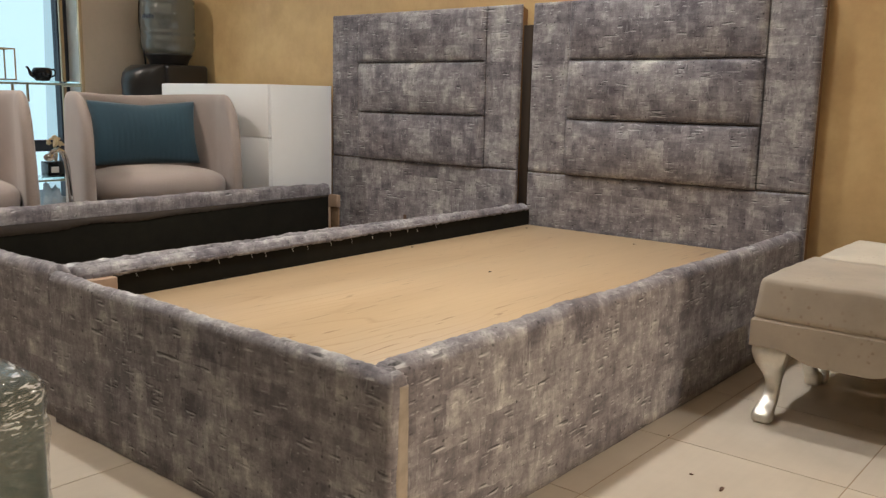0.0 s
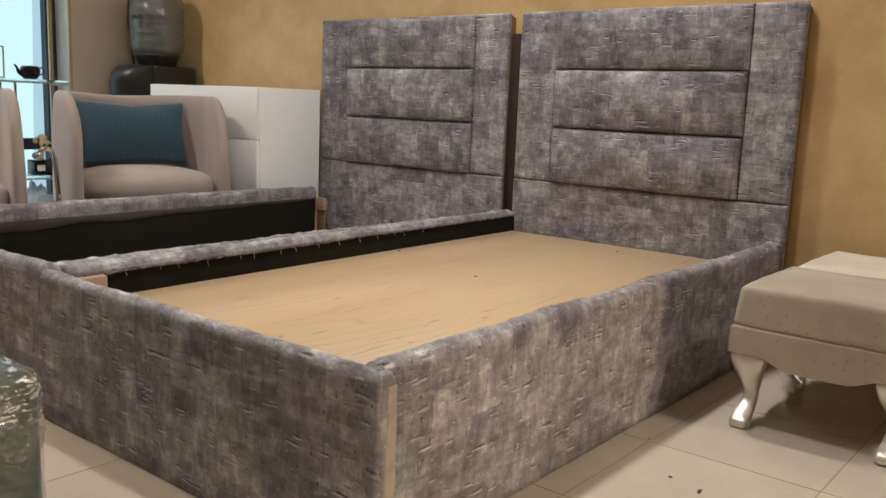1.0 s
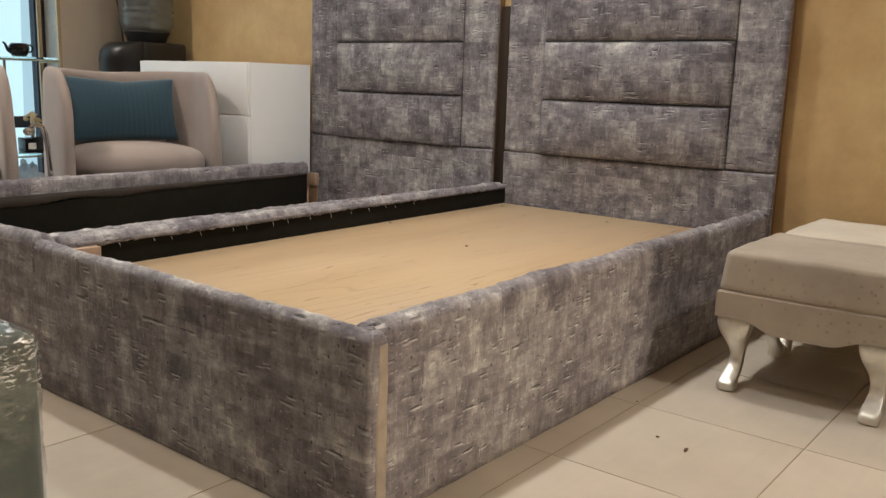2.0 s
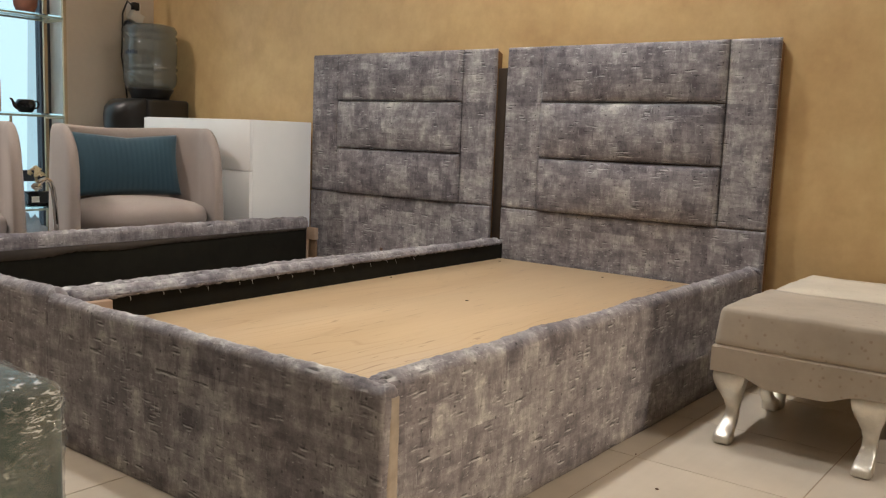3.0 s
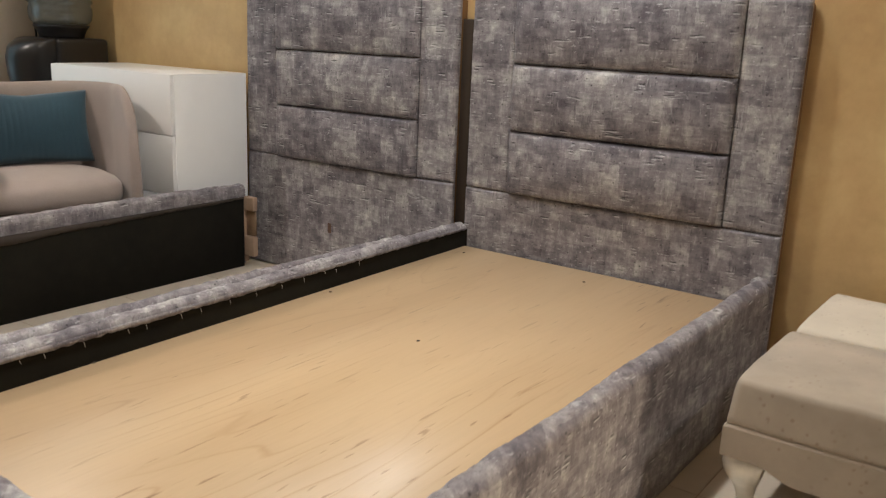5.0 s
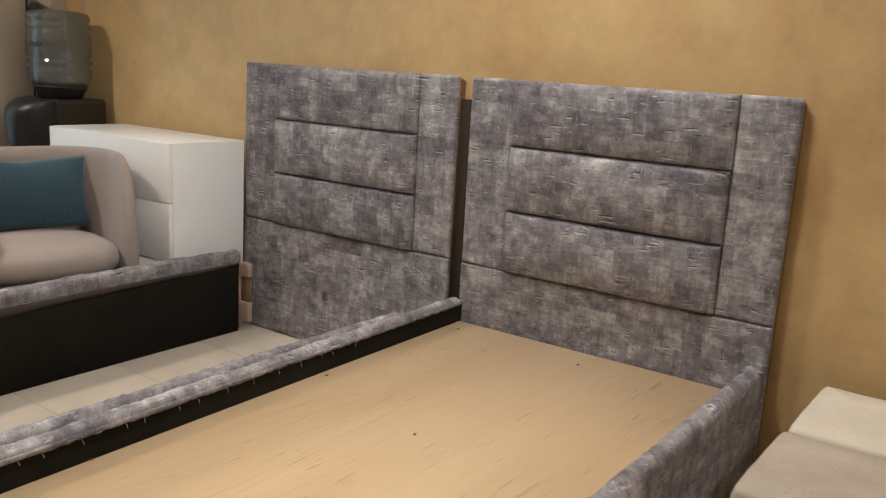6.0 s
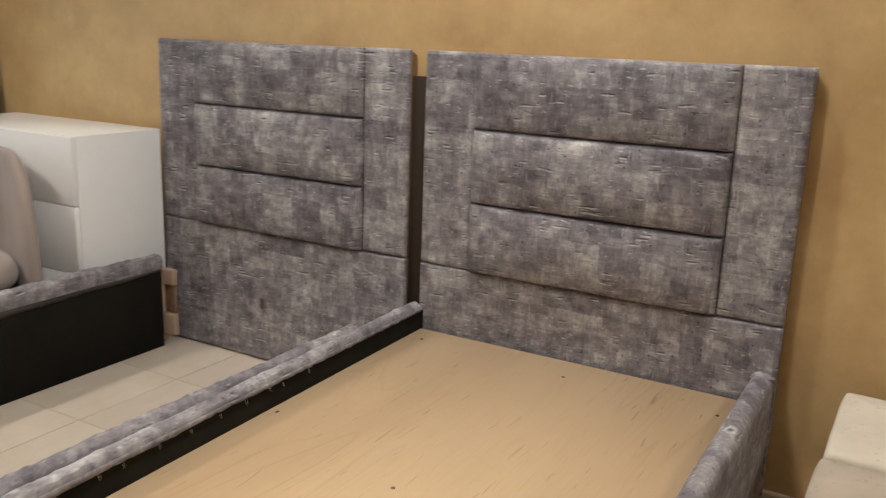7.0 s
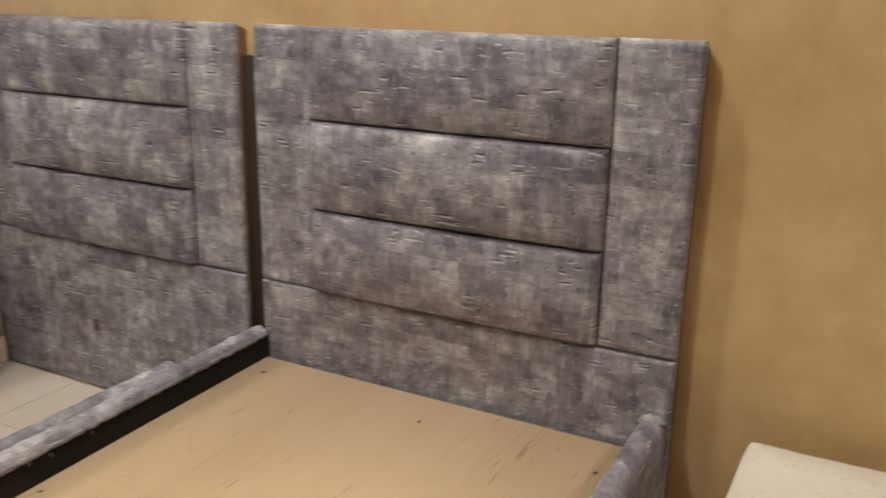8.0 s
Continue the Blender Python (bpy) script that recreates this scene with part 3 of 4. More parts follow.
def end_fold():
    """Selvedge folded round the end of the footboard: a narrow upright strip of uneven width, facing +x and a little -y."""
    bm = bmesh.new()
    rows = []
    for k in range(61):
        z = 0.004 + 0.330 * k / 60
        w = 0.027 + 0.004 * noise.noise(Vector((z * 9, 2.0, 0)))
        out = 0.0012 * noise.noise(Vector((z * 14, 6.0, 0)))
        rows.append([bm.verts.new((1.1235 + o + out, 0.0565 - f * w, z)) for o, f in ((0.0, 0.0), (0.0028, 0.06), (0.0036, 0.35), (0.0030, 0.7), (0.0010, 0.95), (-0.004, 1.0))])
    for a, b in zip(rows, rows[1:]):
        for k in range(6):
            bm.faces.new((a[k], b[k], b[(k + 1) % 6], a[(k + 1) % 6]))
    bm.faces.new(rows[0])
    bm.faces.new(rows[-1][::-1])
    bmesh.ops.recalc_face_normals(bm, faces=bm.faces[:])
    return bm


bed = thing("bed", pose(-1.79, 0.79, 0), "single bed frame in crushed grey velvet with a bare plywood base", "bed")
headboard(bed, -0.003, 1.096, 0.171, 0.922, 2.010, 1.0)
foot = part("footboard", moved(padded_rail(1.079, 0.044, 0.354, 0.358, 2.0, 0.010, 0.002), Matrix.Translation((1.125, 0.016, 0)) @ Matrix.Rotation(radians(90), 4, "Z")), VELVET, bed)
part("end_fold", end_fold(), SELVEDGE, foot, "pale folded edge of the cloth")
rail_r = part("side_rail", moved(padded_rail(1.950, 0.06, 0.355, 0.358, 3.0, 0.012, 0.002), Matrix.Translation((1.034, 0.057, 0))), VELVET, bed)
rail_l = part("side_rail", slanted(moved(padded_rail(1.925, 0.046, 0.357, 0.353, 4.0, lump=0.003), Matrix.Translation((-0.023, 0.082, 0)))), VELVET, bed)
part("inner_lining", slanted(box(0.0235, 0.0275, 0.176, 2.000, 0.20, 0.334, 0.001)), LINING, rail_l, "black cloth lining")
hem(rail_l, 0.0277, 0.12, 1.99, 0.342, 0.016, 0.010, VELVET, 3.0, slanted)
part("corner_block", slanted(box(0.0245, 0.050, 0.086, 0.173, 0.2735, 0.330, 0.003)), RAW_WOOD, bed, "raw pine corner block")
sheet = box(0.018, 1.033, 0.061, 1.992, 0.254, 0.272, 0.002, 1)
for v in sheet.verts:
    if v.co.x < 0.5:
        v.co.x += 0.042 - 0.0215 * v.co.y
base = part("platform", sheet, PLY, bed, "bare plywood sheet")
for kx, ky in [(0.987, 1.857), (0.56, 1.87), (0.075, 1.905), (0.06, 1.25), (0.985, 1.1), (0.5, 1.1), (0.98, 0.4), (0.05, 0.5)]:
    part("screw", moved(lathe([(0.0005, 0.0), (0.005, 0.0), (0.004, 0.0015), (0.0005, 0.002)], 10), Matrix.Translation((kx, ky, 0.272))), STEEL, base)
staples(rail_l, 0.0405, 0.22, 1.45, lambda y: 0.331, 15, 3)

def tuft(parent, x, y, z, lx, ly, lz, seed):
    """A crumpled fold of cloth bunched over a corner."""
    bm = bmesh.new()
    bmesh.ops.create_icosphere(bm, subdivisions=4, radius=1.0)
    for v in bm.verts:
        d = 1 + 0.25 * (abs(noise.noise(v.co * 2.0 + Vector((seed, 0, 0)))) * 2 - 0.5) + 0.10 * noise.noise(v.co * 4.0 + Vector((0, seed, 0)))
        v.co = Vector((v.co.x * lx * d + x, v.co.y * ly * d + y, v.co.z * lz * d + z))
    part("corner_fold", bm, VELVET, parent, "crumpled velvet fold at the corner")


tuft(foot, 1.085, 0.046, 0.340, 0.034, 0.022, 0.015, 2.0)
tuft(rail_r, 1.064, 1.990, 0.345, 0.030, 0.018, 0.016, 5.0)


bed2 = thing("bed", pose(-2.92, 0.828, 0), "empty single bed frame in crushed grey velvet without its base board", "bed")
headboard(bed2, -0.023, 1.068, 0.161, 0.898, 1.975, 11.0)
part("footboard", moved(padded_rail(1.176, 0.055, 0.364, 0.360, 12.0, 0.012, 0.002), Matrix.Translation((1.172, -0.010, 0)) @ Matrix.Rotation(radians(90), 4, "Z")), VELVET, bed2)
rail2r = part("side_rail", moved(padded_rail(1.640, 0.048, 0.350, 0.346, 13.0, lump=0.003), Matrix.Translation((1.053, 0.048, 0))), VELVET, bed2)
rail2l = part("side_rail", moved(padded_rail(1.84, 0.056, 0.362, 0.356, 14.0, lump=0.005), Matrix.Translation((-0.008, 0.06, 0))), VELVET, bed2)
part("inner_lining", box(0.049, 0.054, 0.10, 1.878, 0.0, 0.296, 0.001, 1), LINING, rail2l, "black cloth lining")
part("inner_lining", box(1.046, 1.052, 0.10, 1.66, 0.0, 0.314, 0.001, 1), LINING, rail2r, "black cloth lining")
hem(rail2l, 0.0545, 0.06, 1.876, 0.304, 0.052, 0.010, DARK_HEM, 8.0)
for z0, z1 in [(0.05, 0.135), (0.248, 0.306)]:
    part("end_block", box(0.0565, 0.113, 1.876, 1.902, z0, z1, 0.003, 2), RAW_WOOD, rail2l, "raw pine block")
part("end_panel", box(0.0565, 0.108, 1.890, 1.901, 0.137, 0.246, 0.001, 1), OLD_WOOD, rail2l, "brown chipboard piece in the notch")
part("end_batten", box(0.049, 0.056, 1.880, 1.903, 0.02, 0.30, 0.002, 1), RAW_WOOD, rail2l, "raw pine batten")
# added dark sheet: stands in for the deep shade in this gap
part("gap_board", box(1.0665, 1.122, 2.000, 2.027, 0.0, 1.062, 0.002, 1), GAP_SHADE, bed2, "dark sheet added for the shade in the gap between the headboards")
part("torn_patch", moved(soft_panel(0.0, 0.019, 0.0, 0.042, 0.0, 0.003, 0.002, 21.0, 0.001, 4, 6), Matrix.Translation((0.455, 1.9735, 0.20))), WORN, bed2, "small torn brown patch")


# ---- chest of drawers ----
chest = thing("chest_of_drawers", pose(-3.777, 2.406, 0), "glossy white lacquered chest with handleless drawers", "chest")
cb = part("body", box(0, 0.842, 0.018, 0.385, 0.04, 0.814, 0.002, 2), WHITE_LACQUER, chest)
shade(cb)
for k, (z0, z1) in enumerate([(0.577, 0.812), (0.335, 0.572), (0.06, 0.330)]):
    d = part("drawer_front", box(0.001, 0.841, 0.0, 0.0175, z0, z1, 0.0015, 2), WHITE_LACQUER, chest)
    shade(d)
part("plinth", box(0.02, 0.82, 0.04, 0.365, 0.0, 0.039), WHITE_LACQUER, chest, smooth=False)


# ---- armchairs with cushions ----
def armchair():
    """Tub chair facing local -y, origin on the floor under its middle."""
    c = thing("armchair", pose(0, 0, 0), "taupe cloth tub armchair with rounded arms", "armchair", "tub armchairs")
    # the shell follows a horseshoe plan, open to the front; its section is a rounded slab
    R, ARM = 0.322, 0.235
    path = [(-R * (0.955 + 0.045 * k / 14), -ARM + ARM * k / 14) for k in range(14)]
    path += [(-R * math.cos(math.pi * k / 36), R * math.sin(math.pi * k / 36)) for k in range(37)]
    path += [(R * (1.0 - 0.045 * k / 14), -ARM * k / 14) for k in range(1, 15)]
    bm = bmesh.new()
    rings = []
    n = len(path)
    dist = [0.0]
    for a, b in zip(path, path[1:]):
        dist.append(dist[-1] + math.hypot(b[0] - a[0], b[1] - a[1]))
    total = dist[-1]
    for i, (x, y) in enumerate(path):
        a, b = path[max(i - 1, 0)], path[min(i + 1, n - 1)]
        t = Vector((b[0] - a[0], b[1] - a[1], 0)).normalized()
        out = Vector((-t.y, t.x, 0))
        e = min(dist[i], total - dist[i])
        f = min(1.0, e / 0.19)
        high = 0.52 + 0.245 * math.sqrt(max(0.0, 1 - (1 - f) ** 2.3))
        dip = 0.014 * math.exp(-((x / 0.2) ** 2)) if y > 0 else 0.0
        high -= dip
        thick = 0.022 * (0.6 + 0.4 * min(1.0, e / 0.05) ** 0.5)
        sect = [(thick + 0.012, 0.09)] + [(thick * (1 + 0.22 * math.sin(math.pi * k / 8)) + 0.012 * (1 - k / 8), 0.09 + (high - 0.05 - 0.09) * k / 8) for k in range(1, 9)]
        sect += [(thick * math.cos(math.pi * k / 8), high - 0.05 + 0.05 * math.sin(math.pi * k / 8)) for k in range(1, 8)]
        sect += [(-thick, 0.09 + (high - 0.05 - 0.09) * k / 8) for k in range(8, -1, -1)]
        rings.append([bm.verts.new(Vector((x, y, z)) + out * o) for o, z in sect])
    m = len(rings[0])
    for a, b in zip(rings, rings[1:]):
        for k in range(m):
            bm.faces.new((a[k], a[(k + 1) % m], b[(k + 1) % m], b[k]))
    bm.faces.new(rings[0][::-1])
    bm.faces.new(rings[-1])
    bmesh.ops.recalc_face_normals(bm, faces=bm.faces[:])
    part("shell", bm, CHAIR_CLOTH, c)
    part("seat_base", lathe([(0.24, 0.09), (0.275, 0.10), (0.285, 0.13), (0.285, 0.29), (0.275, 0.31)], 48), CHAIR_CLOTH, c)
    bm = bmesh.new()
    rings = []
    for r, z in [(0.22, 0.312), (0.268, 0.318), (0.284, 0.335), (0.288, 0.36), (0.284, 0.388), (0.270, 0.408), (0.24, 0.424), (0.19, 0.436), (0.12, 0.444), (0.05, 0.447)]:
        ring = []
        for k in range(48):
            a = 2 * math.pi * k / 48
            c2, s2 = math.cos(a), math.sin(a)
            # round at the back, squarer towards the front
            p = 2.0 if s2 > 0 else 3.2
            q = (abs(c2) ** p + abs(s2) ** p) ** (-1 / p)
            ring.append(bm.verts.new((1.03 * r * q * c2, r * q * s2 * (1.0 if s2 > 0 else 0.98), z + 0.004 * max(0.0, -s2))))
        rings.append(ring)
    for a, b in zip(rings, rings[1:]):
        for k in range(48):
            bm.faces.new((a[k], a[(k + 1) % 48], b[(k + 1) % 48], b[k]))
    bm.faces.new(rings[0][::-1])
    bm.faces.new(rings[-1])
    part("seat_cushion", bm, CHAIR_CLOTH, c)
    for fx in (-0.17, 0.17):
        for fy in (-0.17, 0.17):
            part("foot", moved(lathe([(0.022, 0.0), (0.03, 0.09)], 14), Matrix.Translation((fx, fy, 0))), BLACK_PLASTIC, c)
    return c


def scatter_cushion(m):
    """Rectangular scatter cushion, standing in its local xz plane."""
    c = thing("scatter_cushion", m, "teal ribbed rectangular scatter cushion", "cushion")
    bm = bmesh.new()
    nx, nz = 60, 26
    sheets = []
    for sgn in (-1, 1):
        grid = []
        for j in range(nz + 1):
            row = []
            for i in range(nx + 1):
                u, v = 2 * i / nx - 1, 2 * j / nz - 1
                f = max(0.0, (1 - u * u) * (1 - v * v)) ** 0.45
                pinch_x = 1 - 0.06 * (1 - v * v)
                pinch_z = 1 - (0.15 if v > 0 else 0.04) * (1 - abs(u))
                rib = 0.0022 * math.sin(u * 62) * f
                row.append(bm.verts.new((0.243 * u * pinch_x, sgn * (0.065 * f + rib), 0.146 * v * pinch_z)))
            grid.append(row)
        for a, b in zip(grid, grid[1:]):
            for k in range(nx):
                q = (a[k], a[k + 1], b[k + 1], b[k])
                bm.faces.new(q if sgn < 0 else q[::-1])
        sheets.append(grid)
    bmesh.ops.remove_doubles(bm, verts=bm.verts[:], dist=0.0005)
    part("cover", bm, TEAL, c)
    return c


CHAIR_TURN = 75
chair = armchair()
chair.matrix_world = pose(-3.275, 2.025, 0, 0, 0, CHAIR_TURN)
copy_thing(chair, pose(-3.285, 1.115, 0, 0, 0, CHAIR_TURN))
scatter_cushion(pose(-3.40, 2.075, 0.586, -12, 0, 75))


# ---- stools with silver cabriole legs ----
def stool(name, cloth, label):
    """Origin on the floor under its middle; 0.43 along x, 0.41 along y."""
    s = thing(name, pose(0, 0, 0), label, "stool", "upholstered stools")
    hx, hy = 0.215, 0.207
    # skirt with an arched lower edge on every side
    bm = bmesh.new()
    n = 24
    loop = []
    for k in range(n):
        loop.append((-hx + 2 * hx * k / n, -hy, k / n))
    for k in range(n):
        loop.append((hx, -hy + 2 * hy * k / n, k / n))
    for k in range(n):
        loop.append((hx - 2 * hx * k / n, hy, k / n))
    for k in range(n):
        loop.append((-hx, hy - 2 * hy * k / n, k / n))

    def arch(f):
        e = min(f, 1 - f)
        if e < 0.16:
            return 0.188
        g = min(1.0, (e - 0.16) / 0.2)
        return 0.188 - 0.025 * (g * g * (3 - 2 * g))

    rings = []
    for off, top in ((0.0, False), (0.0, True), (-0.004, True)):
        rings.append([bm.verts.new((x * (1 + off / hx), y * (1 + off / hy), (0.252 if off == 0.0 else 0.257) if top else arch(f))) for x, y, f in loop])
    for a, b in zip(rings, rings[1:]):
        for k in range(len(a)):
            bm.faces.new((a[k], a[(k + 1) % len(a)], b[(k + 1) % len(a)], b[k]))
    bm.faces.new(rings[-1])
    inner = [bm.verts.new((x * 0.93, y * 0.92, arch(f) + 0.001)) for x, y, f in loop]
    for k in range(len(inner)):
        j = (k + 1) % len(inner)
        bm.faces.new((rings[0][j], rings[0][k], inner[k], inner[j]))
    up = [bm.verts.new((x * 0.93, y * 0.92, 0.242)) for x, y, f in loop]
    for k in range(len(inner)):
        j = (k + 1) % len(inner)
        bm.faces.new((inner[j], inner[k], up[k], up[j]))
    bm.faces.new(up[::-1])
    bmesh.ops.recalc_face_normals(bm, faces=bm.faces[:])
    shade(part("skirt", bm, STOOL_CLOTH, s), 35)
    # cushion top: sides lean in, soft edges
    bm = bmesh.new()
    prof = [(0.985, 0.258), (0.997, 0.264), (0.994, 0.274), (0.968, 0.330), (0.960, 0.345), (0.948, 0.353), (0.92, 0.358), (0.5, 0.361), (0.15, 0.362)]
    rings = []
    for f, z in prof:
        ring = []
        for x, y, q in loop:
            cx, cy = abs(x) / hx, abs(y) / hy
            soft = 1 - 0.022 * (min(cx, cy) ** 6)
            p = (x * f * soft, y * f * soft, z)
            ring.append(bm.verts.new((p[0], p[1], z + wob(p, 14.0, 0.003, 2.0))))
        rings.append(ring)
    for a, b in zip(rings, rings[1:]):
        for k in range(len(a)):
            bm.faces.new((a[k], a[(k + 1) % len(a)], b[(k + 1) % len(a)], b[k]))
    bm.faces.new(rings[-1])
    bm.faces.new(rings[0][::-1])
    part("seat_cushion", bm, cloth, s)
    # cabriole legs: knee, slim ankle, scrolled toe
    for sx in (-1, 1):
        for sy in (-1, 1):
            bm = bmesh.new()
            # height, step out along y, half width along x, half depth along y
            secs = [(0.000, 0.052, 0.019, 0.019), (0.004, 0.056, 0.022, 0.022), (0.016, 0.057, 0.023, 0.023), (0.026, 0.052, 0.022, 0.020), (0.034, 0.040, 0.021, 0.016),
                    (0.044, 0.020, 0.019, 0.013), (0.060, 0.003, 0.0165, 0.0115), (0.080, -0.003, 0.0165, 0.0115), (0.100, 0.003, 0.020, 0.013), (0.120, 0.014, 0.026, 0.017),
                    (0.140, 0.028, 0.033, 0.022), (0.158, 0.034, 0.038, 0.025), (0.174, 0.034, 0.042, 0.027), (0.182, 0.031, 0.042, 0.027), (0.188, 0.028, 0.040, 0.025)]
            rings = []
            for z, o, rx, ry in secs:
                ring = []
                for k in range(24):
                    a = 2 * math.pi * (k + 0.5) / 24
                    c2, s2 = math.cos(a), math.sin(a)
                    q = (abs(c2) ** 9 + abs(s2) ** 9) ** (-1 / 9)
                    ring.append(bm.verts.new((sx * (hx - 0.046) + c2 * q * rx, sy * (hy - 0.064 + o) + s2 * q * ry, z)))
                rings.append(ring)
            for a, b in zip(rings, rings[1:]):
                for k in range(24):
                    bm.faces.new((a[k], a[(k + 1) % 24], b[(k + 1) % 24], b[k]))
            bm.faces.new(rings[0][::-1])
            bm.faces.new(rings[-1])
            shade(part("leg", bm, SILVER, s, "silver-leafed cabriole leg"), 50)
    return s


near_stool = stool("stool", STOOL_CLOTH, "beige suede stool with silver cabriole legs, slightly stained")
near_stool.matrix_world = pose(-0.333, 2.170, 0)
far_stool = stool("stool", STOOL_CREAM, "cream-topped suede stool with silver cabriole legs against the wall")
far_stool.matrix_world = pose(-0.326, 2.588, 0)


# ---- wrapped pouf ----
def wrapped_pouf():
    p = thing("wrapped_pouf", pose(-1.335, 0.105, 0), "dark green square pouf wrapped in clear stretch film", "pouf")
    bm = box(-0.346, 0.346, -0.341, 0.341, 0.0, 0.372, 0.03, 4)
    part("pouf", bm, GREEN_CLOTH, p)
    bm = box(-0.352, 0.352, -0.347, 0.347, 0.004, 0.380, 0.032, 4)
    bmesh.ops.subdivide_edges(bm, edges=[e for e in bm.edges if e.calc_length() > 0.15], cuts=48, use_grid_fill=True)
    bm.normal_update()
    rnd = random.Random(4)
    for v in bm.verts:
        # long folds pulled slantwise round the box, broken into flat creased facets
        a, b = v.co.x + v.co.y, v.co.z * 1.5 - 0.5 * v.co.x + 0.4 * v.co.y
        fold = Vector((a * 0.3, b, v.co.x * 0.4))
        ridge = abs(noise.noise(fold * 12.0)) * 0.012 + noise.noise(fold * 34.0 + Vector((5, 2, 1))) * 0.0035
        side = Vector((rnd.uniform(-1, 1), rnd.uniform(-1, 1), rnd.uniform(-1, 1))) * 0.0007
        v.co += v.normal * max(-0.004, ridge - 0.006 + rnd.uniform(-0.0004, 0.0004)) + side
    bmesh.ops.triangulate(bm, faces=bm.faces[:])
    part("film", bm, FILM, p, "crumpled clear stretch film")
    return p


wrapped_pouf()


# ---- water dispenser ----
disp = thing("water_dispenser", pose(-4.10, 2.65, 0), "black floor water dispenser with an upturned bottle", "water dispenser")
shade(part("body", box(-0.15, 0.15, -0.10, 0.165, 0.0, 0.915, 0.02, 4), BLACK_PLASTIC, disp))
bm = bmesh.new()
rings = []
prof = [(0.60, 0.09), (0.66, 0.13), (0.74, 0.155), (0.82, 0.162), (0.865, 0.152), (0.893, 0.125), (0.910, 0.085), (0.915, 0.03)]
for z, d in prof:
    ring = []
    for k in range(17):
        a = math.pi * k / 16
        ring.append(bm.verts.new((-0.128 * math.cos(a), -0.10 - d * abs(math.sin(a)) ** 0.8, z)))
    rings.append(ring)
for a, b in zip(rings, rings[1:]):
    for k in range(16):
        bm.faces.new((a[k], a[k + 1], b[k + 1], b[k]))
bm.faces.new(rings[0][::-1])
bm.faces.new(rings[-1])
bmesh.ops.recalc_face_normals(bm, faces=bm.faces[:])
part("front_hood", bm, BLACK_PLASTIC, disp)
part("neck_collar", moved(lathe([(0.100, 0.912), (0.104, 0.93), (0.113, 0.95), (0.124, 0.965), (0.128, 0.974), (0.10, 0.976)], 28), Matrix.Translation((0, 0.01, 0))), BLACK_PLASTIC, disp)
prof = [(0.035, 0.945), (0.06, 0.955), (0.10, 0.968), (0.128, 0.984), (0.141, 1.004), (0.144, 1.03), (0.144, 1.056), (0.137, 1.064), (0.137, 1.070), (0.146, 1.078), (0.146, 1.090),
        (0.137, 1.098), (0.137, 1.104), (0.144, 1.112), (0.144, 1.225), (0.137, 1.233), (0.137, 1.239), (0.146, 1.247), (0.146, 1.259), (0.137, 1.267), (0.137, 1.273), (0.144, 1.281),
        (0.143, 1.298), (0.132, 1.316), (0.09, 1.325), (0.01, 1.320)]
bottle = part("bottle", moved(lathe(prof, 40), Matrix.Translation((0, 0.01, 0))), BOTTLE, disp, "smoky clear plastic water bottle")
# dark printed bars on the bottle, too faint to read
for k in range(5):
    a = radians(-92 + 7 * k)
    bar = box(-0.006, 0.006, -0.0006, 0.0006, 1.155, 1.172 + 0.008 * (k % 2))
    part("printed_bar", moved(bar, Matrix.Translation((0.1452 * math.cos(a), 0.01 + 0.1452 * math.sin(a), 0)) @ Matrix.Rotation(a + math.pi / 2, 4, "Z")), DARK_FRAME, bottle, smooth=False)

# plug, socket and hanging cord on the west wall
sock = thing("wall_socket", pose(LEFT_X, 2.72, 1.42), "white plug and adaptor in a wall socket", "socket")
shade(part("plate", box(0, 0.008, -0.045, 0.045, -0.04, 0.05, 0.003), WHITE_PLASTIC, sock))
shade(part("plug", moved(box(0.008, 0.05, -0.04, 0.04, -0.03, 0.03, 0.005), Matrix.Translation((0, 0, -0.035)) @ Matrix.Rotation(radians(-24), 4, "X")), WHITE_PLASTIC, sock))
shade(part("adaptor", moved(box(0.008, 0.045, -0.04, 0.035, -0.10, -0.035, 0.006), Matrix.Translation((0, -0.01, -0.04)) @ Matrix.Rotation(radians(-24), 4, "X")), DARK_FRAME, sock, "grey adaptor"))
shade(part("dark_plug", box(0.008, 0.04, -0.02, 0.02, 0.005, 0.05, 0.006), CORD, sock))
cord = tagged(part("power_cord", tube([(LEFT_X + 0.03, 2.705, 1.44), (LEFT_X + 0.04, 2.66, 1.47), (LEFT_X + 0.03, 2.635, 1.40), (LEFT_X + 0.02, 2.64, 1.28), (LEFT_X + 0.025, 2.63, 1.16),
                                       (LEFT_X + 0.02, 2.65, 1.06), (LEFT_X + 0.02, 2.665, 0.93), (LEFT_X + 0.02, 2.67, 0.4), (LEFT_X + 0.03, 2.68, 0.006)], 0.005, 8), CORD), "dark power cord hanging down the wall", "cord")


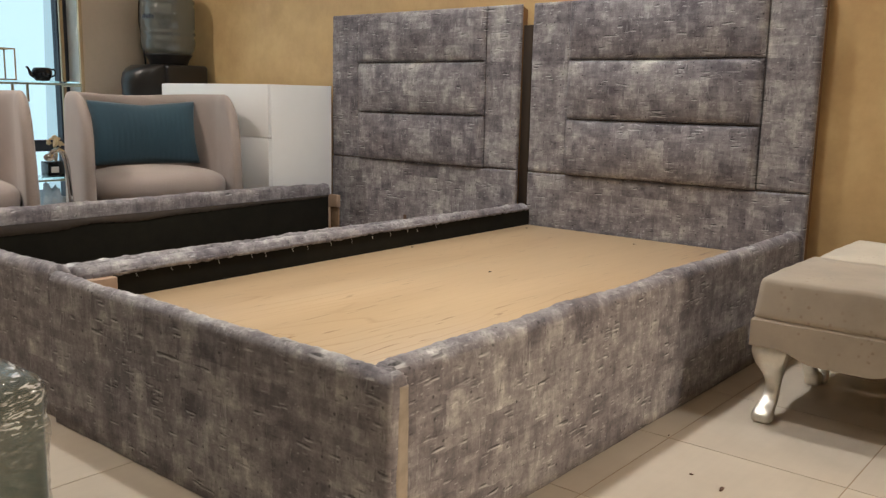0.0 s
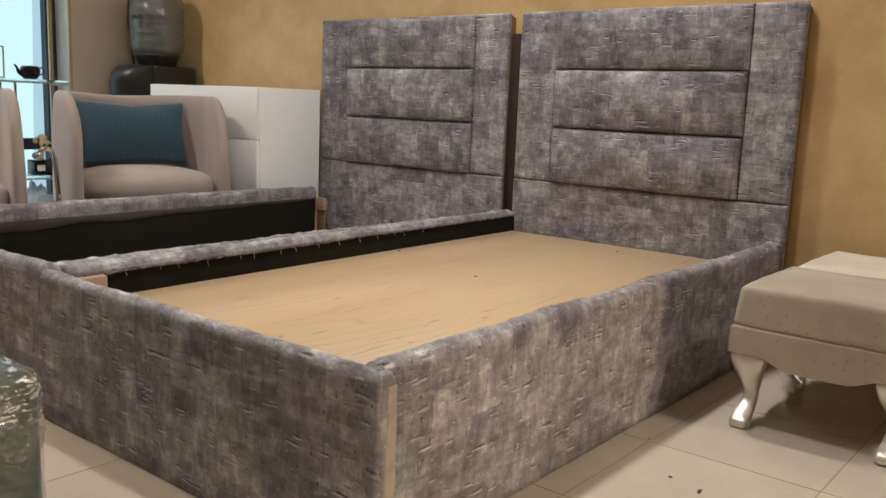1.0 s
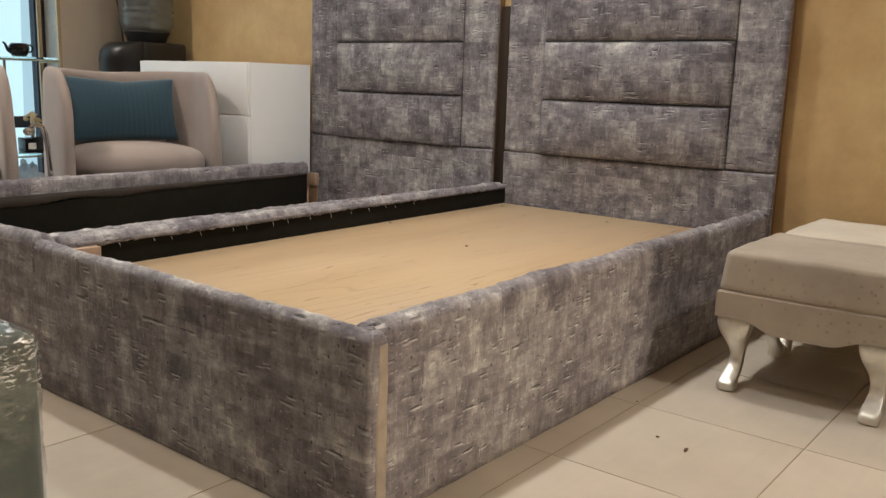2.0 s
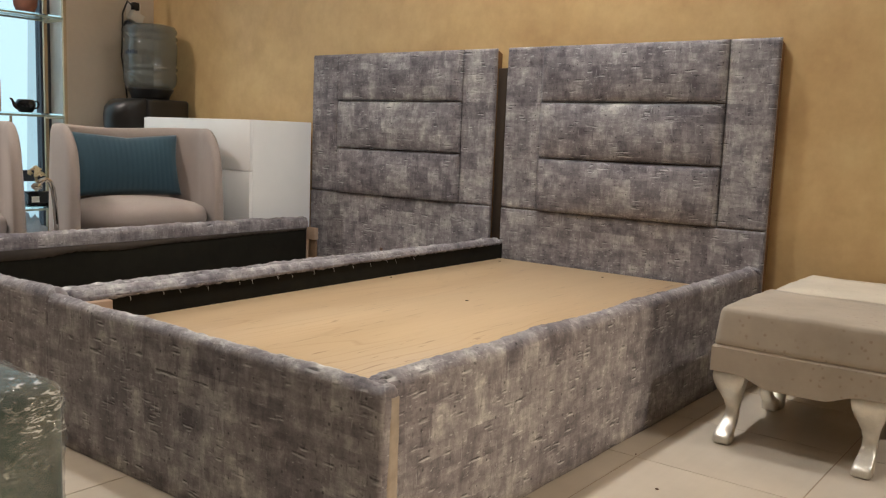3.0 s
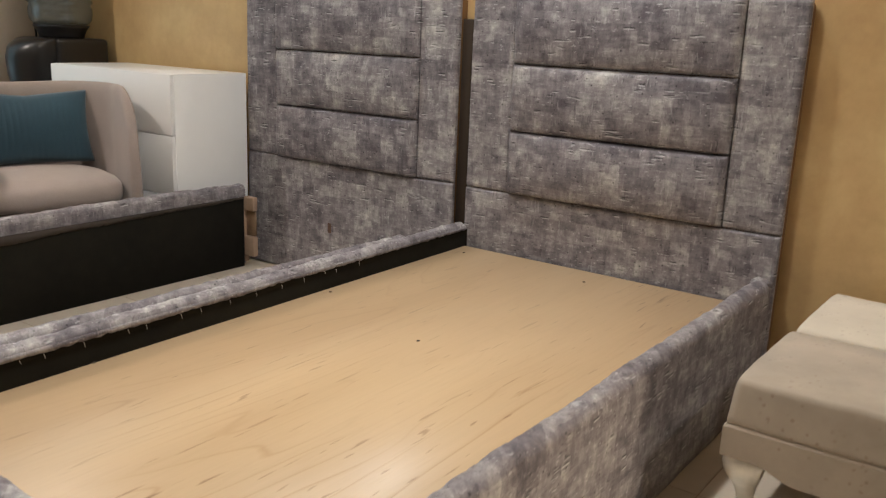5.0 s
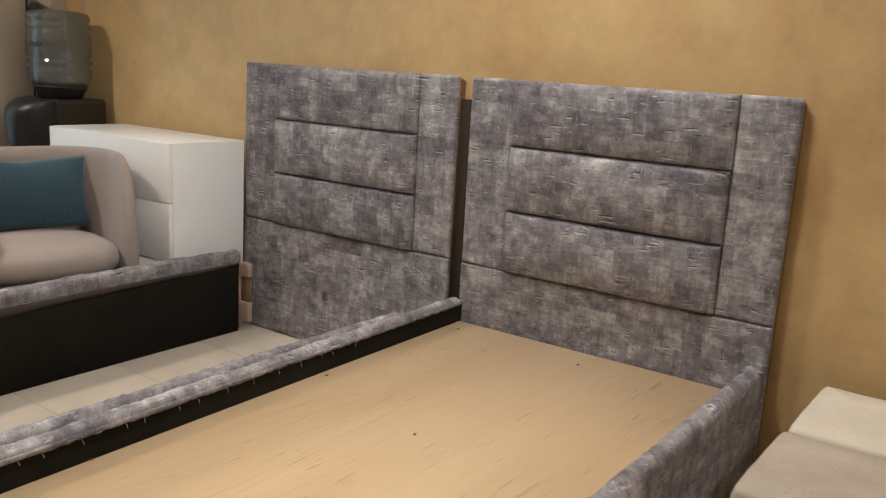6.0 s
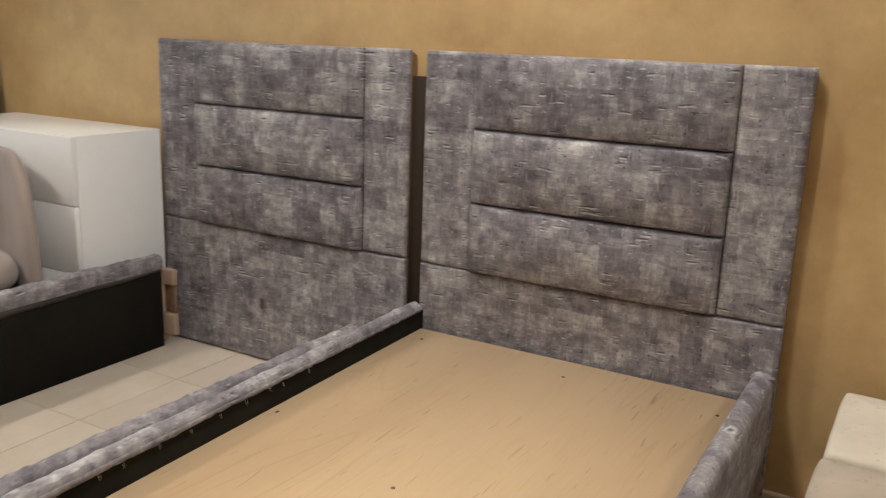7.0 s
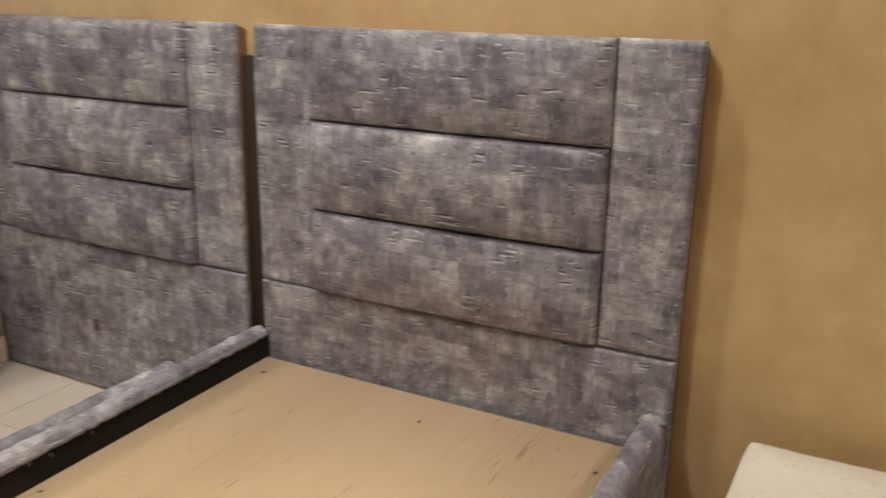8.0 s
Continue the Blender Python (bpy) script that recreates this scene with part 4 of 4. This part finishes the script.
# ---- etagere at the window ----
et = thing("display_shelf", pose(-4.10, 1.06, 0), "brass-framed display shelf with glass shelves before the window", "shelf")
EX0, EX1, EY0, EY1 = -0.215, 0.0, 0.0, 1.115
for x in (EX0, EX1 - 0.02):
    for y in (EY0, 0.56, EY1 - 0.02):
        part("post", box(x, x + 0.018, y, y + 0.018, 0, 2.05, 0.001, 1), BRASS, et, smooth=False)
for z in (0.325, 0.803, 1.30, 1.79):
    part("shelf_glass", box(EX0 + 0.02, EX1 - 0.022, EY0 + 0.02, EY1 - 0.022, z, z + 0.008), SHELF_GLASS, et, "clear glass shelf", smooth=False)
    for x in (EX0 + 0.002, EX1 - 0.018):
        part("shelf_edge", box(x, x + 0.014, EY0 + 0.018, EY1 - 0.021, z - 0.010, z - 0.001), GLASS_EDGE, et, "green edge of a glass shelf", smooth=False)
    for y in (EY0, EY1 - 0.018):
        part("shelf_rail", box(EX0 + 0.018, EX1 - 0.02, y, y + 0.014, z - 0.018, z - 0.001), BRASS, et, smooth=False)


for y0, y1, z0, z1 in [(0.858, 0.868, 0.718, 0.792), (0.785, 0.868, 0.708, 0.718), (0.785, 0.795, 0.718, 0.792)]:
    part("bracket", box(-0.105, -0.095, y0, y1, z0, z1), BRASS, et, smooth=False)


def teapot(m):
    t = thing("teapot", m, "small black glazed teapot on the glass shelf", "teapot")
    part("pot", lathe([(0.026, 0.0), (0.034, 0.004), (0.042, 0.018), (0.048, 0.036), (0.047, 0.050), (0.040, 0.062), (0.036, 0.066), (0.004, 0.067)], 28), BLACK_GLAZE, t)
    part("spout", tube([(0, -0.040, 0.024), (0, -0.056, 0.034), (0, -0.064, 0.052), (0, -0.070, 0.064), (0, -0.078, 0.067)], [0.013, 0.010, 0.007, 0.0055, 0.005], 10), BLACK_GLAZE, t)
    part("handle", tube([(0, 0.042, 0.056), (0, 0.060, 0.060), (0, 0.070, 0.046), (0, 0.064, 0.028), (0, 0.046, 0.022)], 0.0045, 8), BLACK_GLAZE, t)
    return t


teapot(pose(-4.20, 2.000, 0.8115, 0, 0, 0))

orn = thing("flower_ornament", pose(-4.20, 2.045, 0.3335), "cream flower ornament on a black block with a white label", "ornament")
shade(part("block", box(-0.04, 0.04, -0.06, 0.06, 0, 0.075, 0.004), BLACK_GLAZE, orn))
part("label", box(0.0405, 0.0425, -0.045, -0.005, 0.02, 0.05), WHITE_PLASTIC, orn, smooth=False)
part("stem", tube([(0, 0, 0.075), (0, 0.006, 0.11), (0, 0.0, 0.15)], 0.008, 8), BRASS, orn)
bm = bmesh.new()
rnd = random.Random(5)
for k in range(26):
    a, b = rnd.random() * 6.28, rnd.random() * 1.4
    p = Vector((0.03 * math.cos(a) * math.sin(b), 0.035 * math.sin(a) * math.sin(b), 0.15 + 0.045 * math.cos(b)))
    bmesh.ops.create_icosphere(bm, subdivisions=1, radius=0.012 + 0.008 * rnd.random(), matrix=Matrix.Translation(p) @ Matrix.Rotation(a, 4, "X") @ Matrix.Diagonal((1, 0.45, 1, 1)))
part("petals", bm, CREAM_PETAL, orn)

# brass-edged glass lantern on the shelf
lan = thing("glass_lantern", pose(-4.20, 1.788, 0.8115), "clear glass box lantern with brass edges", "lantern")
for x in (-0.06, 0.054):
    for y in (-0.06, 0.054):
        part("edge", box(x, x + 0.006, y, y + 0.006, 0, 0.146), BRASS, lan, smooth=False)
for z in (0.0, 0.146):
    for y in (-0.06, 0.054):
        part("edge", box(-0.06, 0.06, y, y + 0.006, z, z + 0.006), BRASS, lan, smooth=False)
    for x in (-0.06, 0.054):
        part("edge", box(x, x + 0.006, -0.054, 0.054, z, z + 0.006), BRASS, lan, smooth=False)

# terracotta vase on the shelf above, plastic bag on the lowest one
vase = thing("vase", pose(-4.20, 2.01, 1.3085), "terracotta vase with a round belly on the glass shelf", "vase")
part("vessel", lathe([(0.034, 0.0), (0.042, 0.006), (0.054, 0.035), (0.058, 0.07), (0.050, 0.105), (0.032, 0.13), (0.03, 0.15), (0.036, 0.16)], 28), TERRACOTTA, vase)
bm = bmesh.new()
bmesh.ops.create_icosphere(bm, subdivisions=4, radius=1.0)
for v in bm.verts:
    d = 1 + 0.30 * (abs(noise.noise(v.co * 2.2)) * 2 - 0.4) + 0.10 * noise.noise(v.co * 6.0)
    v.co = Vector((v.co.x * 0.07 * d, v.co.y * 0.085 * d, max(-0.130, v.co.z * 0.14 * d)))
bag = part("plastic_bag", bm, BAG)
bag.matrix_world = pose(-4.22, 2.02, 0.131)
tagged(bag, "crumpled clear plastic bag standing under the glass shelf", "bag")

# chrome side table between the chairs
ct = thing("side_table", pose(-3.00, 1.448, 0), "chrome side table with a curved tubular frame", "side table")
arc = [(0, -0.010, 0.528), (0, 0.004, 0.543), (0, 0.022, 0.549), (0, 0.038, 0.538), (0, 0.049, 0.510), (0, 0.056, 0.46), (0, 0.061, 0.37), (0, 0.063, 0.2), (0, 0.063, 0.01)]
part("curved_tube", tube(arc, 0.010, 14), CHROME, ct)
bm = bmesh.new()
bmesh.ops.create_uvsphere(bm, u_segments=20, v_segments=12, radius=0.017, matrix=Matrix.Translation((0, -0.014, 0.522)) @ Matrix.Diagonal((1, 1.2, 0.9, 1)))
part("end_knob", bm, CHROME, ct, "round chrome knob")
part("foot_plate", box(-0.045, 0.045, -0.10, 0.095, 0.0, 0.014, 0.004), CHROME, ct)


# ---- crumbs left on the floor ----
for n, (x, y, r, turn) in enumerate([(-0.423, 1.527, 0.012, 100), (-0.499, 1.551, 0.005, 10), (-0.63, 1.72, 0.003, 80)]):
    bm = bmesh.new()
    bmesh.ops.create_icosphere(bm, subdivisions=2, radius=1.0)
    for v in bm.verts:
        d = 1 + 0.5 * noise.noise(v.co * 1.8 + Vector((n * 3.1, 0, 0)))
        v.co = Vector((v.co.x * r * d, v.co.y * r * 0.35 * d, max(-0.002, v.co.z * 0.002) + 0.002))
    crumb = part("crumb", bm, WORN)
    crumb.matrix_world = pose(x, y, 0, 0, 0, turn)
    tagged(crumb, "small brown scrap lying on the tile floor", "scrap", "scraps on the floor")


# ---- floor tiles ----
PITCH_X, PITCH_Y, GAP, TX, TY = 0.391, 0.394, 0.003, -0.625, 1.710
tile_mesh = bpy.data.meshes.new("tile")
bm = bmesh.new()
add_box(bm, GAP / 2, PITCH_X - GAP / 2, GAP / 2, PITCH_Y - GAP / 2, -0.003, 0.0, 0.0)
bm.to_mesh(tile_mesh)
bm.free()
tile_mesh.materials.append(TILE)
rest = bmesh.new()
i0, i1 = math.floor((LEFT_X - TX) / PITCH_X), math.floor((RIGHT_X - TX) / PITCH_X)
j0, j1 = math.floor((FRONT_Y - TY) / PITCH_Y), math.floor((BACK_Y - TY) / PITCH_Y)
for i in range(i0, i1 + 1):
    for j in range(j0, j1 + 1):
        x, y = TX + i * PITCH_X, TY + j * PITCH_Y
        ob = new("tile", tile_mesh)
        ob.location = (x, y, 0.0)
        ob.parent = floor
